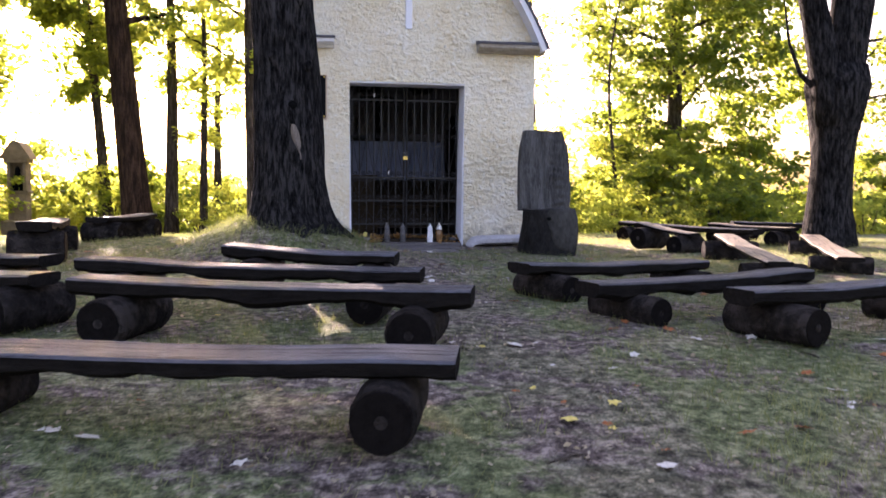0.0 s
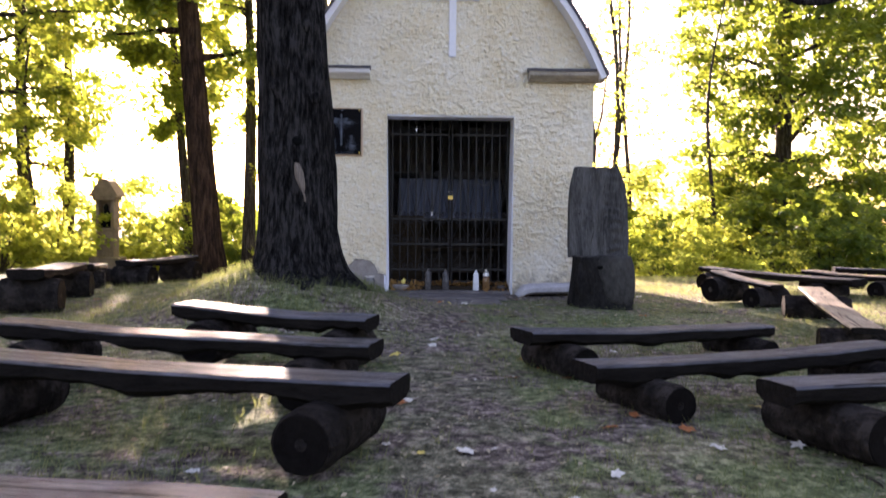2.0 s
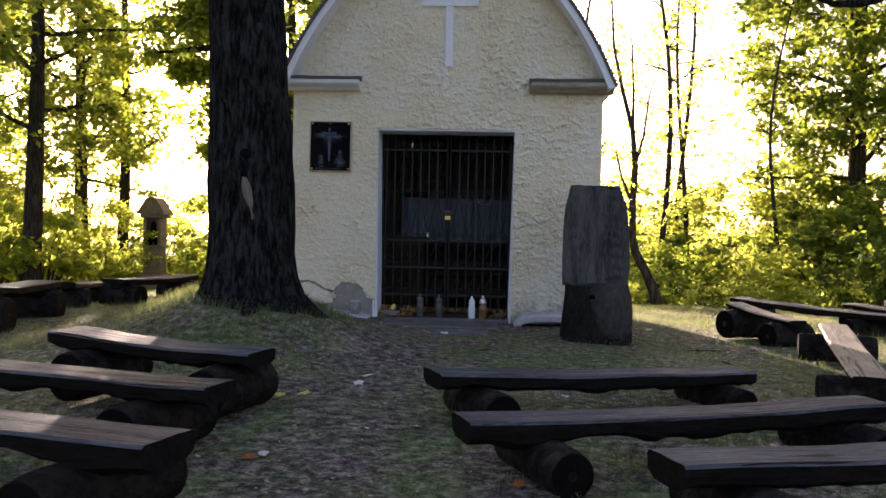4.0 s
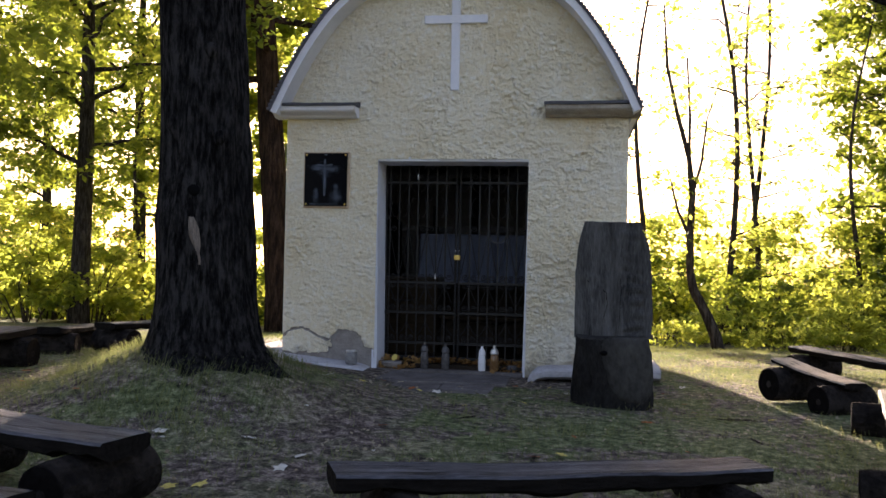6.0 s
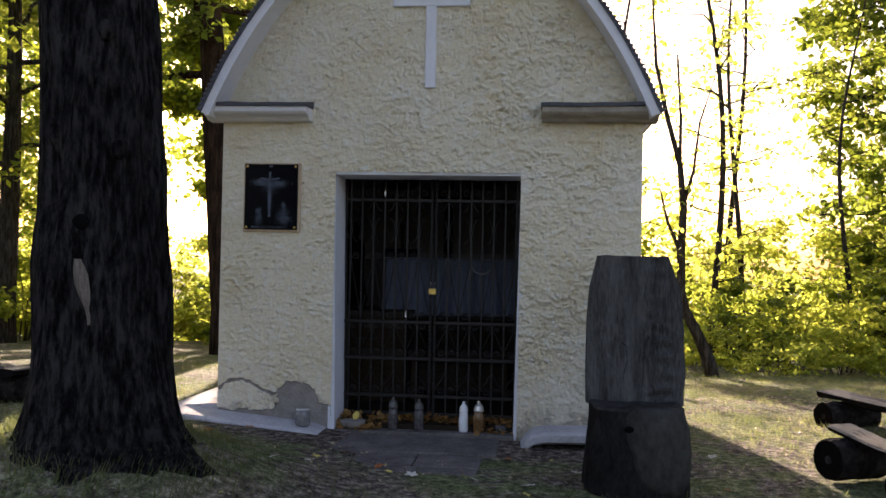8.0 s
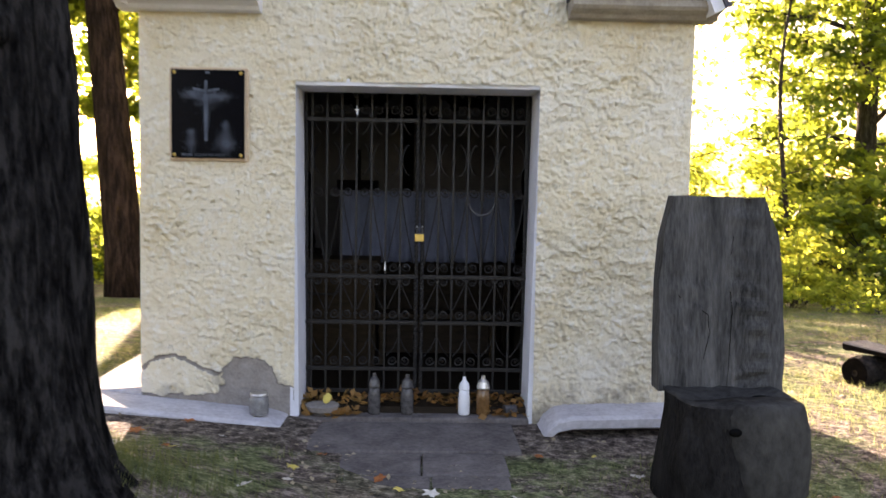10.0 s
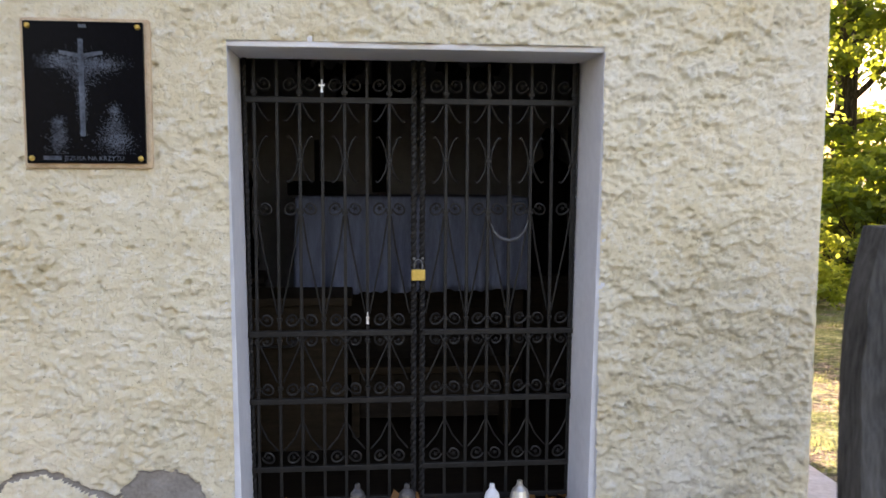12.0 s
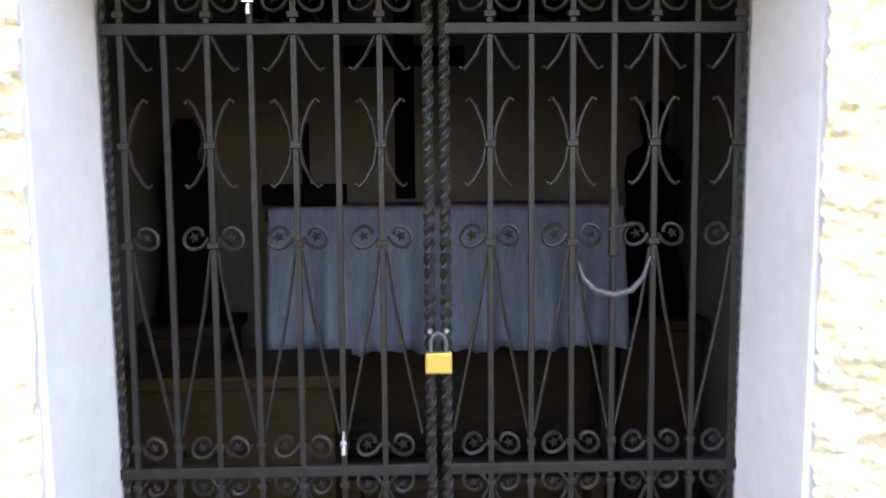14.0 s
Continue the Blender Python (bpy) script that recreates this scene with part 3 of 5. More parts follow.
part("inner_lining", bm, M["inside"], chapel, "inner plaster, toned down for the gloom")

# raised cross on the gable
bm = B()
box(bm, -0.046, 0.046, -0.034, 0.02, 2.85, 3.95, 0.008)
bmesh.ops.translate(bm, verts=bm.verts, vec=(0.01, 0, 0))
cross = part("gable_cross", bm, M["white"], chapel, "plain white raised cross")
part("cross_arm", box(B(), -0.325, 0.345, -0.037, 0.018, 3.555, 3.645, 0.008), M["white"], cross)


def ragged_patch(cx, cz, rx, rz, y, seed, n=26):
    bm = B()
    rng = random.Random(seed)
    ph = [rng.uniform(0, 6.28) for _ in range(3)]
    ring = []
    for k in range(n):
        a = math.tau * k / n
        f = 1 + 0.16 * math.sin(2 * a + ph[0]) + 0.10 * math.sin(5 * a + ph[1]) + 0.05 * math.sin(9 * a + ph[2])
        ring.append((cx + rx * f * math.cos(a), cz + rz * f * math.sin(a)))
    loft(bm, [[(x, y, z) for x, z in ring], [(x, y - 0.012, z) for x, z in ring], [(cx + (x - cx) * 0.93, y - 0.016, cz + (z - cz) * 0.93) for x, z in ring]])
    return bm


def skirt(x_in, x_out, z_in, z_out, s):
    """Concrete apron along the foot of the facade; its inner end curls down to the path."""
    rings = []
    xs = [x_in - s * 0.10, x_in - s * 0.05, x_in, x_in + s * 0.06, x_in + s * 0.16] + [x_in + s * 0.16 + (x_out - x_in - s * 0.16) * k / 8 for k in range(1, 9)]
    drop = [0.24, 0.15, 0.07, 0.02, 0.0] + [0.0] * 8
    for x, d in zip(xs, drop):
        k = abs(x - x_in) / abs(x_out - x_in)
        z = z_in + (z_out - z_in) * k - d
        f = -0.30 + 0.02 * noise.noise((x * 3, 0, 5)) + d * 0.15
        rings.append([(x, 0.02, z + 0.015), (x, f + 0.03, z), (x, f, z - 0.02), (x, f + 0.004, z - 0.075), (x, f + 0.06, z - 0.10), (x, 0.02, z - 0.14)])
    bm = B()
    loft(bm, rings if s < 0 else [r[::-1] for r in rings])
    return bm


part("apron", skirt(-0.80, -2.25, -0.09, 0.05, -1), M["concrete"], chapel, "pale sloping concrete apron", smooth=False)
part("apron", skirt(0.88, 2.15, -0.02, 0.01, 1), M["concrete"], chapel, "pale concrete apron with curled end", smooth=False)

# the apron goes on along both side walls
for xa, xb, za, zb in ((-1.825, -2.25, 0.075, 0.045), (1.825, 2.17, 0.015, 0.005)):
    lines = []
    for k in range(12):
        y = 0.022 + 4.4 * k / 11
        dz = 0.008 * noise.noise((y * 1.7, xa, 2)) - 0.02 * k / 11
        edge = xb + 0.02 * noise.noise((y * 2.3, xb, 6))
        lines.append([(xa, y, za + dz), (edge, y, zb + dz), (edge, y, zb + dz - 0.12), (xa, y, za + dz - 0.2)])
    bm = loft(B(), lines)
    bmesh.ops.recalc_face_normals(bm, faces=bm.faces)
    part("apron", bm, M["concrete"], chapel, "pale worn concrete strip along the side wall")

# paved approach: threshold and rows of slabs
part("threshold", box(B(), -0.78, 0.78, -0.02, 0.12, -0.30, -0.105, 0.012), M["paving"], chapel, "worn stone threshold")
paving = thing("paved_path", (0, -0.8, -0.17), "dark worn paving slabs before the chapel door", "path", kind="structure")
rng = random.Random(4)
for x0, x1, y0, y1 in ((-0.67, 0.66, -0.66, -0.03), (-0.42, 0.05, -1.06, -0.672), (0.06, 0.55, -1.06, -0.672), (-0.36, 0.10, -1.50, -1.07), (0.11, 0.54, -1.47, -1.07)):
    z = -0.128 + rng.uniform(-0.006, 0.004) - (0.012 if y1 < -0.5 else 0)
    part("slab", box(B(), x0, x1, y0, y1, z - 0.06, z, 0.01), M["paving"], paving)

# memorial plaque
plaque = thing("plaque", (-1.365, -0.02, 1.895), "polished black stone plaque with pale etched figures", "plaque")
part("mortar_bed", box(B(), -1.618, -1.108, -0.028, 0.02, 1.588, 2.196, 0.012), M["rust"], plaque, "orange-stained mortar rim")
part("stone_plate", box(B(), -1.60, -1.13, -0.046, -0.02, 1.61, 2.18, 0.003), M["granite"], plaque)
for x in (-1.58, -1.15):
    for z in (1.63, 2.16):
        bm = B()
        bmesh.ops.create_uvsphere(bm, u_segments=10, v_segments=6, radius=0.012)
        bmesh.ops.translate(bm, verts=bm.verts, vec=(x, -0.046, z))
        part("screw_cap", bm, M["brass"], plaque, "brass screw cap")


def etched(pts):
    bm = B()
    loft(bm, [[(x, -0.0462, z) for x, z in pts], [(x, -0.0472, z) for x, z in pts]])
    return bm


def flecks(name, blobs, seed, size=0.0017):
    """Soft airbrushed tone: many fine engraved flecks, thinning out to the edges."""
    rg = random.Random(seed)
    bm = B()
    for cx, cz, sx, sz, n in blobs:
        for _ in range(n * 3):
            x, z = rg.gauss(cx, sx), rg.gauss(cz, sz)
            x, z = min(-1.15, max(-1.58, x)), min(2.15, max(1.65, z))
            q = size * rg.uniform(0.5, 1.3)
            a = rg.uniform(0, 1.5)
            bm.faces.new([bm.verts.new((x + q * math.cos(a + k * math.pi / 2), -0.0464 - rg.uniform(0, 0.0008), z + q * math.sin(a + k * math.pi / 2))) for k in range(4)])
    return part(name, bm, M["etch"], plaque)


part("etched_cross", etched([(-1.386, 1.72), (-1.366, 1.72), (-1.366, 2.035), (-1.29, 2.050), (-1.29, 2.064), (-1.366, 2.052), (-1.366, 2.11), (-1.386, 2.11), (-1.386, 2.052), (-1.46, 2.064), (-1.46, 2.05), (-1.386, 2.035)][::-1]), M["etch"], plaque)
flecks("etched_cloud", [(-1.45, 2.02, 0.045, 0.018, 420), (-1.30, 2.01, 0.045, 0.016, 380), (-1.38, 1.985, 0.035, 0.03, 320), (-1.375, 1.90, 0.012, 0.07, 260)], 5)
flecks("etched_shape", [(-1.475, 1.71, 0.018, 0.035, 260), (-1.475, 1.775, 0.012, 0.012, 90)], 6)
flecks("etched_shape", [(-1.25, 1.70, 0.035, 0.025, 380), (-1.25, 1.76, 0.022, 0.03, 240), (-1.25, 1.825, 0.012, 0.012, 90)], 7)


def lettering(words, size, x, y, z, mat, parent):
    """Raised letters, upright on a wall that faces the path."""
    cu = bpy.data.curves.new("lettering", "FONT")
    cu.body, cu.size, cu.extrude, cu.resolution_u = words, size, 0.0006, 2
    tmp = new("lettering", cu)
    me = bpy.data.meshes.new_from_object(tmp.evaluated_get(bpy.context.evaluated_depsgraph_get()))
    bpy.data.objects.remove(tmp)
    ob = new("lettering", me)
    me.materials.append(mat)
    ob.parent = parent
    ob.matrix_basis = pose(x, y, z, 90, 0, 0)
    ob.location = ob.location - base_of(parent)
    return ob


lettering("JEZUSA NA KRZYŻU", 0.026, -1.452, -0.0475, 1.622, M["etch"], plaque)
part("letter_bar", box(B(), -1.535, -1.465, -0.048, -0.046, 1.623, 1.640), M["etch"], plaque)
part("letter_bar", box(B(), -1.382, -1.352, -0.048, -0.046, 2.155, 2.168), M["etch"], plaque)


# ---- wrought-iron gate ----
GATE_Y = 0.40
RAILS = (1.91, 0.805, 0.475, 0.14, -0.02)


def rosette(bm, x, z, r=0.012):
    c = bm.verts.new((x, GATE_Y - 0.016, z))
    ring = []
    for k in range(10):
        a = math.tau * k / 10
        q = r * (1.25 if k % 2 else 0.6)
        ring.append(bm.verts.new((x + q * math.cos(a), GATE_Y - 0.008, z + q * math.sin(a))))
    for k in range(10):
        bm.faces.new((c, ring[(k + 1) % 10], ring[k]))
    return bm


def scroll_points(x, z, side, up, r=0.034, n=15):
    """A C-scroll that leaves the bar at (x, z) and winds once round a rosette."""
    cx = x + side * (r + 0.012)
    pts = []
    for k in range(n):
        f = k / (n - 1)
        a = -math.pi * 0.92 + f * math.pi * 1.95
        q = r * (1.0 - 0.42 * f)
        pts.append((cx - side * q * math.cos(a + math.pi), GATE_Y, z + up * q * math.sin(-a - math.pi + 0.2)))
    return pts, (cx, z)


def gate_leaf(bars, x0, x1, stile, label):
    leaf = thing("gate_leaf", (x0 if stile > x0 else x1, GATE_Y, -0.03), label, "gate", "leaves of the chapel gate")
    hinge = x0 if abs(stile - x1) < 0.01 else x1
    for z in RAILS:
        part("rail", box(B(), min(x0, x1), max(x0, x1), GATE_Y - 0.012, GATE_Y + 0.012, z - 0.014, z + 0.014, 0.003), M["iron"], leaf)
    # twisted stiles
    for sx, r in ((stile, 0.0125), (hinge, 0.008)):
        rings = []
        for k in range(111):
            z = -0.04 + 2.14 * k / 110
            tw = k * 0.85
            cx = sx if sx == stile else sx * (0.975 + 0.025 * k / 110)
            rings.append([(cx + r * (1.25 if j % 2 else 0.8) * math.cos(tw + j * math.tau / 8), GATE_Y + r * (1.25 if j % 2 else 0.8) * math.sin(tw + j * math.tau / 8), z) for j in range(8)])
        part("twisted_stile", loft(B(), rings), M["iron"], leaf, "twisted square iron stile")
    for i, x in enumerate(bars):
        part("bar", box(B(), x - 0.0075, x + 0.0075, GATE_Y - 0.0075, GATE_Y + 0.0075, -0.03, 2.09, 0.002), M["iron"], leaf)
        if i % 2 == 0:
            for side in (-1, 1):
                if not min(x0, x1) - 0.02 < x + side * 0.09 < max(x0, x1) + 0.02:
                    continue
                # hanging curl, crossed sprays, long braces
                part("curl", tube(B(), [(x + side * 0.008, GATE_Y, 1.90), (x + side * 0.035, GATE_Y, 1.845), (x + side * 0.062, GATE_Y, 1.812), (x + side * 0.075, GATE_Y, 1.818)], 0.0045, 5), M["iron"], leaf)
                part("spray", tube(B(), [(x + side * 0.060, GATE_Y, 1.735), (x + side * 0.050, GATE_Y, 1.742), (x + side * 0.036, GATE_Y, 1.725), (x + side * 0.018, GATE_Y, 1.68), (x + side * 0.009, GATE_Y, 1.63), (x + side * 0.018, GATE_Y, 1.58), (x + side * 0.040, GATE_Y, 1.54), (x + side * 0.055, GATE_Y, 1.527), (x + side * 0.064, GATE_Y, 1.535)], 0.0045, 5), M["iron"], leaf)
                part("brace", tube(B(), [(x + side * 0.008, GATE_Y, 1.37), (x + side * 0.030, GATE_Y, 1.22), (x + side * 0.095, GATE_Y, 0.90)], 0.0045, 5), M["iron"], leaf)
                part("brace", tube(B(), [(x + side * 0.008, GATE_Y, 0.75), (x + side * 0.090, GATE_Y, 0.57)], 0.0045, 5), M["iron"], leaf)
                part("brace", tube(B(), [(x + side * 0.008, GATE_Y, 0.36), (x + side * 0.040, GATE_Y, 0.29), (x + side * 0.090, GATE_Y, 0.23)], 0.0045, 5), M["iron"], leaf)
                for z, up in ((1.405, 1), (1.985, 1)):
                    pts, c = scroll_points(x, z, side, up)
                    sc = part("scroll", tube(B(), pts, 0.005, 5), M["iron"], leaf)
                    part("rosette", rosette(B(), *c), M["iron"], sc)
            for z in (1.63, 1.385, 1.945):
                part("collar", box(B(), x - 0.014, x + 0.014, GATE_Y - 0.014, GATE_Y + 0.014, z - 0.008, z + 0.008, 0.002), M["iron"], leaf)
            for side in (-1, 1):
                if not min(x0, x1) - 0.0 < x + side * 0.07 < max(x0, x1) + 0.0:
                    continue
                for z, up in ((0.872, 1), (0.768, -1), (0.535, 1), (0.20, 1)):
                    pts, c = scroll_points(x, z, side, up, 0.033)
                    sc = part("scroll", tube(B(), pts, 0.0055, 5), M["iron"], leaf)
                    part("rosette", rosette(B(), *c), M["iron"], sc)
        for z in (0.872, 0.768, 0.535):
            part("collar", box(B(), x - 0.012, x + 0.012, GATE_Y - 0.012, GATE_Y + 0.012, z - 0.008, z + 0.008, 0.002), M["iron"], leaf)
    return leaf


left_leaf = gate_leaf([-0.742 + 0.1045 * i for i in range(7)], -0.785, 0.002, 0.002, "dark wrought-iron gate leaf with scrolls and twisted stile, shut")
right_leaf = gate_leaf([0.155 + 0.1025 * i for i in range(7)], 0.043, 0.787, 0.043, "dark wrought-iron gate leaf with scrolls and anchor, shut")
# anchor emblem on one bar
ax = 0.155 + 0.1025 * 3
anchor = part("anchor", tube(B(), [(ax - 0.088, GATE_Y - 0.016, 1.332), (ax - 0.075, GATE_Y - 0.018, 1.292), (ax - 0.045, GATE_Y - 0.018, 1.262), (ax, GATE_Y - 0.018, 1.25), (ax + 0.045, GATE_Y - 0.018, 1.262), (ax + 0.075, GATE_Y - 0.018, 1.295), (ax + 0.092, GATE_Y - 0.016, 1.347)], 0.008, 8, [0.003, 0.006, 0.008, 0.010, 0.008, 0.006, 0.003]), M["anchor_iron"], right_leaf, "greyed iron anchor emblem")
part("anchor_shank", tube(B(), [(ax, GATE_Y - 0.014, 1.252), (ax, GATE_Y - 0.014, 1.347), (ax, GATE_Y - 0.014, 1.352), (ax, GATE_Y - 0.014, 1.517)], 0.01, 8, [0.007, 0.007, 0.015, 0.010]), M["iron"], anchor)
part("anchor_stock", tube(B(), [(ax - 0.018, GATE_Y - 0.022, 1.417), (ax + 0.05, GATE_Y - 0.022, 1.432)], 0.005, 6), M["iron"], anchor)

padlock = thing("padlock", (0.022, GATE_Y - 0.03, 1.06), "brass padlock with dull steel shackle on the gate", "padlock")
part("lock_body", box(B(), -0.012, 0.056, GATE_Y - 0.046, GATE_Y - 0.02, 1.06, 1.115, 0.006), M["brass"], padlock, "worn brass body")
part("shackle", tube(B(), [(0.003, GATE_Y - 0.033, 1.11), (0.003, GATE_Y - 0.033, 1.14), (0.010, GATE_Y - 0.033, 1.156), (0.022, GATE_Y - 0.033, 1.162), (0.034, GATE_Y - 0.033, 1.156), (0.041, GATE_Y - 0.033, 1.14), (0.041, GATE_Y - 0.033, 1.11)], 0.006, 8), M["anchor_iron"], padlock, "dull steel shackle")
for sx in (0.002, 0.043):
    hasp = thing("hasp", (sx, GATE_Y - 0.02, 1.165), "small steel hasp knob on the gate stile", "hasp", "hasps of the gate")
    part("knob", turned(B(), (sx, GATE_Y - 0.022, 1.158), [(0.003, 0), (0.007, 0.004), (0.007, 0.010), (0.003, 0.014)], 10), M["steel"], hasp)


# ---- inside the chapel ----
altar = thing("altar", (0.12, 2.35, -0.06), "dark wooden altar table in the gloom", "altar")
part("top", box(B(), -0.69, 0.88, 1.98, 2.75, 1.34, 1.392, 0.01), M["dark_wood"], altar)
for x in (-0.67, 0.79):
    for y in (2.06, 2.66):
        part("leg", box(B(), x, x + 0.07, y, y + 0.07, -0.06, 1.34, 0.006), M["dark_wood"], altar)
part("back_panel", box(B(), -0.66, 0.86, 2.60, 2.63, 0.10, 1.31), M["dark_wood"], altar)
cloth = B()
CL0, CL1, CN = -0.67, 0.86, 90


def cloth_y(u, drop):
    return 1.965 - drop * (0.045 + 0.045 * math.sin(u * 34 + 1.5 * math.sin(u * 11)) + 0.022 * math.sin(u * 71 + 2))


cl_rows = [("top", 2.5), ("top", 2.2)] + [("front", d) for d in (0.0, 0.02, 0.08, 0.18, 0.30, 0.44, 0.57, 0.62)]
cv = []
for kind, d in cl_rows:
    line = []
    for i in range(CN + 1):
        u = i / CN
        x = CL0 + (CL1 - CL0) * u
        if kind == "top":
            line.append(cloth.verts.new((x, d, 1.400)))
        else:
            scallop = 0.014 * abs(math.sin(u * 60)) if d > 0.5 else 0.0
            flare = (u - 0.5) * 0.05 * d
            line.append(cloth.verts.new((x + flare, cloth_y(u, min(1.0, d * 2.2)), 1.400 - d + scallop - 0.035 * (1 - u) * d)))
    cv.append(line)
for a, b in zip(cv, cv[1:]):
    for i in range(CN):
        cloth.faces.new((a[i], b[i], b[i + 1], a[i + 1]))
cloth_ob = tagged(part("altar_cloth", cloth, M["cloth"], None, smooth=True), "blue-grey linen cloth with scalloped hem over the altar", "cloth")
sol = cloth_ob.modifiers.new("thickness", "SOLIDIFY")
sol.thickness = 0.003

cr = thing("altar_crucifix", (-0.54, 2.25, 1.405), "plain black crucifix standing on the altar", "crucifix")
part("stem", box(B(), -0.56, -0.525, 2.24, 2.26, 1.405, 1.78, 0.003), M["black"], cr)
part("foot", box(B(), -0.74, -0.36, 2.20, 2.30, 1.405, 1.50, 0.01), M["black"], cr)


def statue(x, y, z, h, w, label, seed):
    rng = random.Random(seed)
    prof = [(0.50, 0.0), (0.55, 0.08), (0.42, 0.3), (0.40, 0.5), (0.45, 0.66), (0.40, 0.75), (0.17, 0.80), (0.16, 0.83), (0.22, 0.88), (0.22, 0.95), (0.12, 1.0)]
    bm = B()
    loft(bm, [[(x + w * r * math.cos(a) * (1 + 0.08 * noise.noise((math.cos(a) * 2, t * 5, seed))), y + w * 0.7 * r * math.sin(a), z + h * t) for a in (math.tau * k / 14 for k in range(14))] for r, t in prof])
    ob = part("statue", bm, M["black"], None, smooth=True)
    return tagged(ob, label, "statue")


def pedestal(x, y, h):
    p = thing("pedestal", (x, y, -0.06), "dark wooden pedestal beside the altar", "pedestal", "pedestals beside the altar")
    part("block", box(B(), x - 0.20, x + 0.20, y - 0.18, y + 0.18, -0.06, -0.06 + h, 0.01), M["dark_wood"], p)
    part("cap", box(B(), x - 0.23, x + 0.23, y - 0.21, y + 0.21, -0.06 + h, h - 0.01, 0.008), M["dark_wood"], p)


# statues are painted near-black to stand as unlit silhouettes
pedestal(-1.14, 2.45, 0.85); statue(-1.14, 2.45, 0.84, 0.97, 0.32, "dark draped statue silhouette on a pedestal", 3)
pedestal(1.12, 2.45, 0.85); statue(1.12, 2.45, 0.84, 1.04, 0.32, "tall dark draped statue silhouette on a pedestal", 6)

pew = thing("low_chest", (-0.75, 1.35, -0.06), "brown wooden chest with a pale paper on its lid", "chest")
part("body", box(B(), -1.15, -0.33, 1.25, 1.65, -0.06, 0.80, 0.01), M["brown_wood"], pew)
part("lid", box(B(), -1.18, -0.30, 1.22, 1.68, 0.801, 0.85, 0.008), M["brown_wood"], pew)
part("handle", tube(B(), [(-0.88, 1.245, 0.60), (-0.85, 1.22, 0.57), (-0.65, 1.22, 0.57), (-0.62, 1.245, 0.60)], 0.008, 6), M["iron"], pew)
low = thing("kneeler", (0.1, 1.55, -0.06), "low brown wooden kneeling step before the altar", "kneeler")
part("board", box(B(), -0.35, 0.72, 1.45, 1.72, 0.34, 0.385, 0.01), M["brown_wood"], low)
for x in (-0.31, 0.63):
    part("leg", box(B(), x, x + 0.05, 1.48, 1.69, -0.06, 0.34, 0.005), M["brown_wood"], low)
part("front_board", box(B(), -0.26, 0.63, 1.62, 1.65, 0.02, 0.30, 0.005), M["dark_wood"], low)
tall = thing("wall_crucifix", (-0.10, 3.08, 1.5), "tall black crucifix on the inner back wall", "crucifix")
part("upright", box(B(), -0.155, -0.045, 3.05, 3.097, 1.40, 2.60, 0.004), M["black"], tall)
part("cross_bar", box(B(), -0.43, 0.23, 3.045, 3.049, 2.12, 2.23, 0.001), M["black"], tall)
for x in (-0.42, 0.38):
    wr = thing("hanging_wreath", (x, 1.3, 2.2), "dark dried wreath hanging below the ceiling", "wreath", "wreaths under the ceiling")
    bm = B()
    for k in range(40):
        a = math.tau * k / 40
        c = Vector((x + 0.16 * math.cos(a) + random.uniform(-.02, .02), 1.3 + random.uniform(-0.04, 0.04), 2.25 + 0.13 * math.sin(a) + random.uniform(-.02, .02)))
        bmesh.ops.create_cone(bm, segments=5, radius1=0.045, radius2=0.0, depth=0.11, cap_ends=True, matrix=Matrix.Translation(c) @ Euler((random.uniform(0, 6), random.uniform(0, 6), 0)).to_matrix().to_4x4())
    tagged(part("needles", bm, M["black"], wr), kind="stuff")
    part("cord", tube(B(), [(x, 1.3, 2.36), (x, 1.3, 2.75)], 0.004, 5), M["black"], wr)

for x, z, w in ((-0.742 + 0.1045 * 3, 1.975, 0.014), (-0.742 + 0.1045 * 5, 0.88, 0.008)):
    fin = part("steel_finial", tube(B(), [(x, GATE_Y - 0.014, z - 0.03), (x, GATE_Y - 0.014, z), (x, GATE_Y - 0.014, z + 0.03)], 0.006, 6, [0.009, 0.006, 0.003]), M["steel"], left_leaf, "small bright steel finial")
    part("finial_bar", box(B(), x - w, x + w, GATE_Y - 0.026, GATE_Y - 0.020, z - 0.004, z + 0.006, 0.001), M["steel"], fin)


# ---- things on the threshold ----
def votive(x, y, z, h, r, glass, lid, label, group="grave candles on the threshold"):
    c = thing("grave_candle", (x, y, z), label, "candle", group)
    part("jar", turned(B(), (x, y, z), [(r * 0.9, 0), (r, 0.01), (r, h * 0.45), (r * 0.86, h * 0.62), (r * 0.7, h * 0.66)]), glass, c, smooth=True)
    part("lid", turned(B(), (x, y, z + h * 0.66), [(r * 0.9, 0), (r * 0.95, 0.012), (r * 0.75, h * 0.18), (r * 0.32, h * 0.26), (r * 0.28, h * 0.34), (0.002, h * 0.345)]), lid, c)
    return c


votive(0.345, 0.085, -0.105, 0.26, 0.040, M["white_plastic"], M["white_plastic"], "white plastic grave candle with pointed lid")
votive(0.475, 0.09, -0.105, 0.27, 0.048, M["amber"], M["tin"], "amber glass grave candle with tin lid")
votive(-0.27, 0.085, -0.105, 0.28, 0.044, M["smoke_glass"], M["smoke_glass"], "smoky glass grave candle with dark lid")
votive(-0.045, 0.095, -0.105, 0.27, 0.046, M["smoke_glass"], M["smoke_glass"], "smoky glass grave candle with dark lid")
bowl = thing("flower_bowl", (-0.62, 0.06, -0.105), "low grey bowl with withered leaves on the threshold", "bowl")
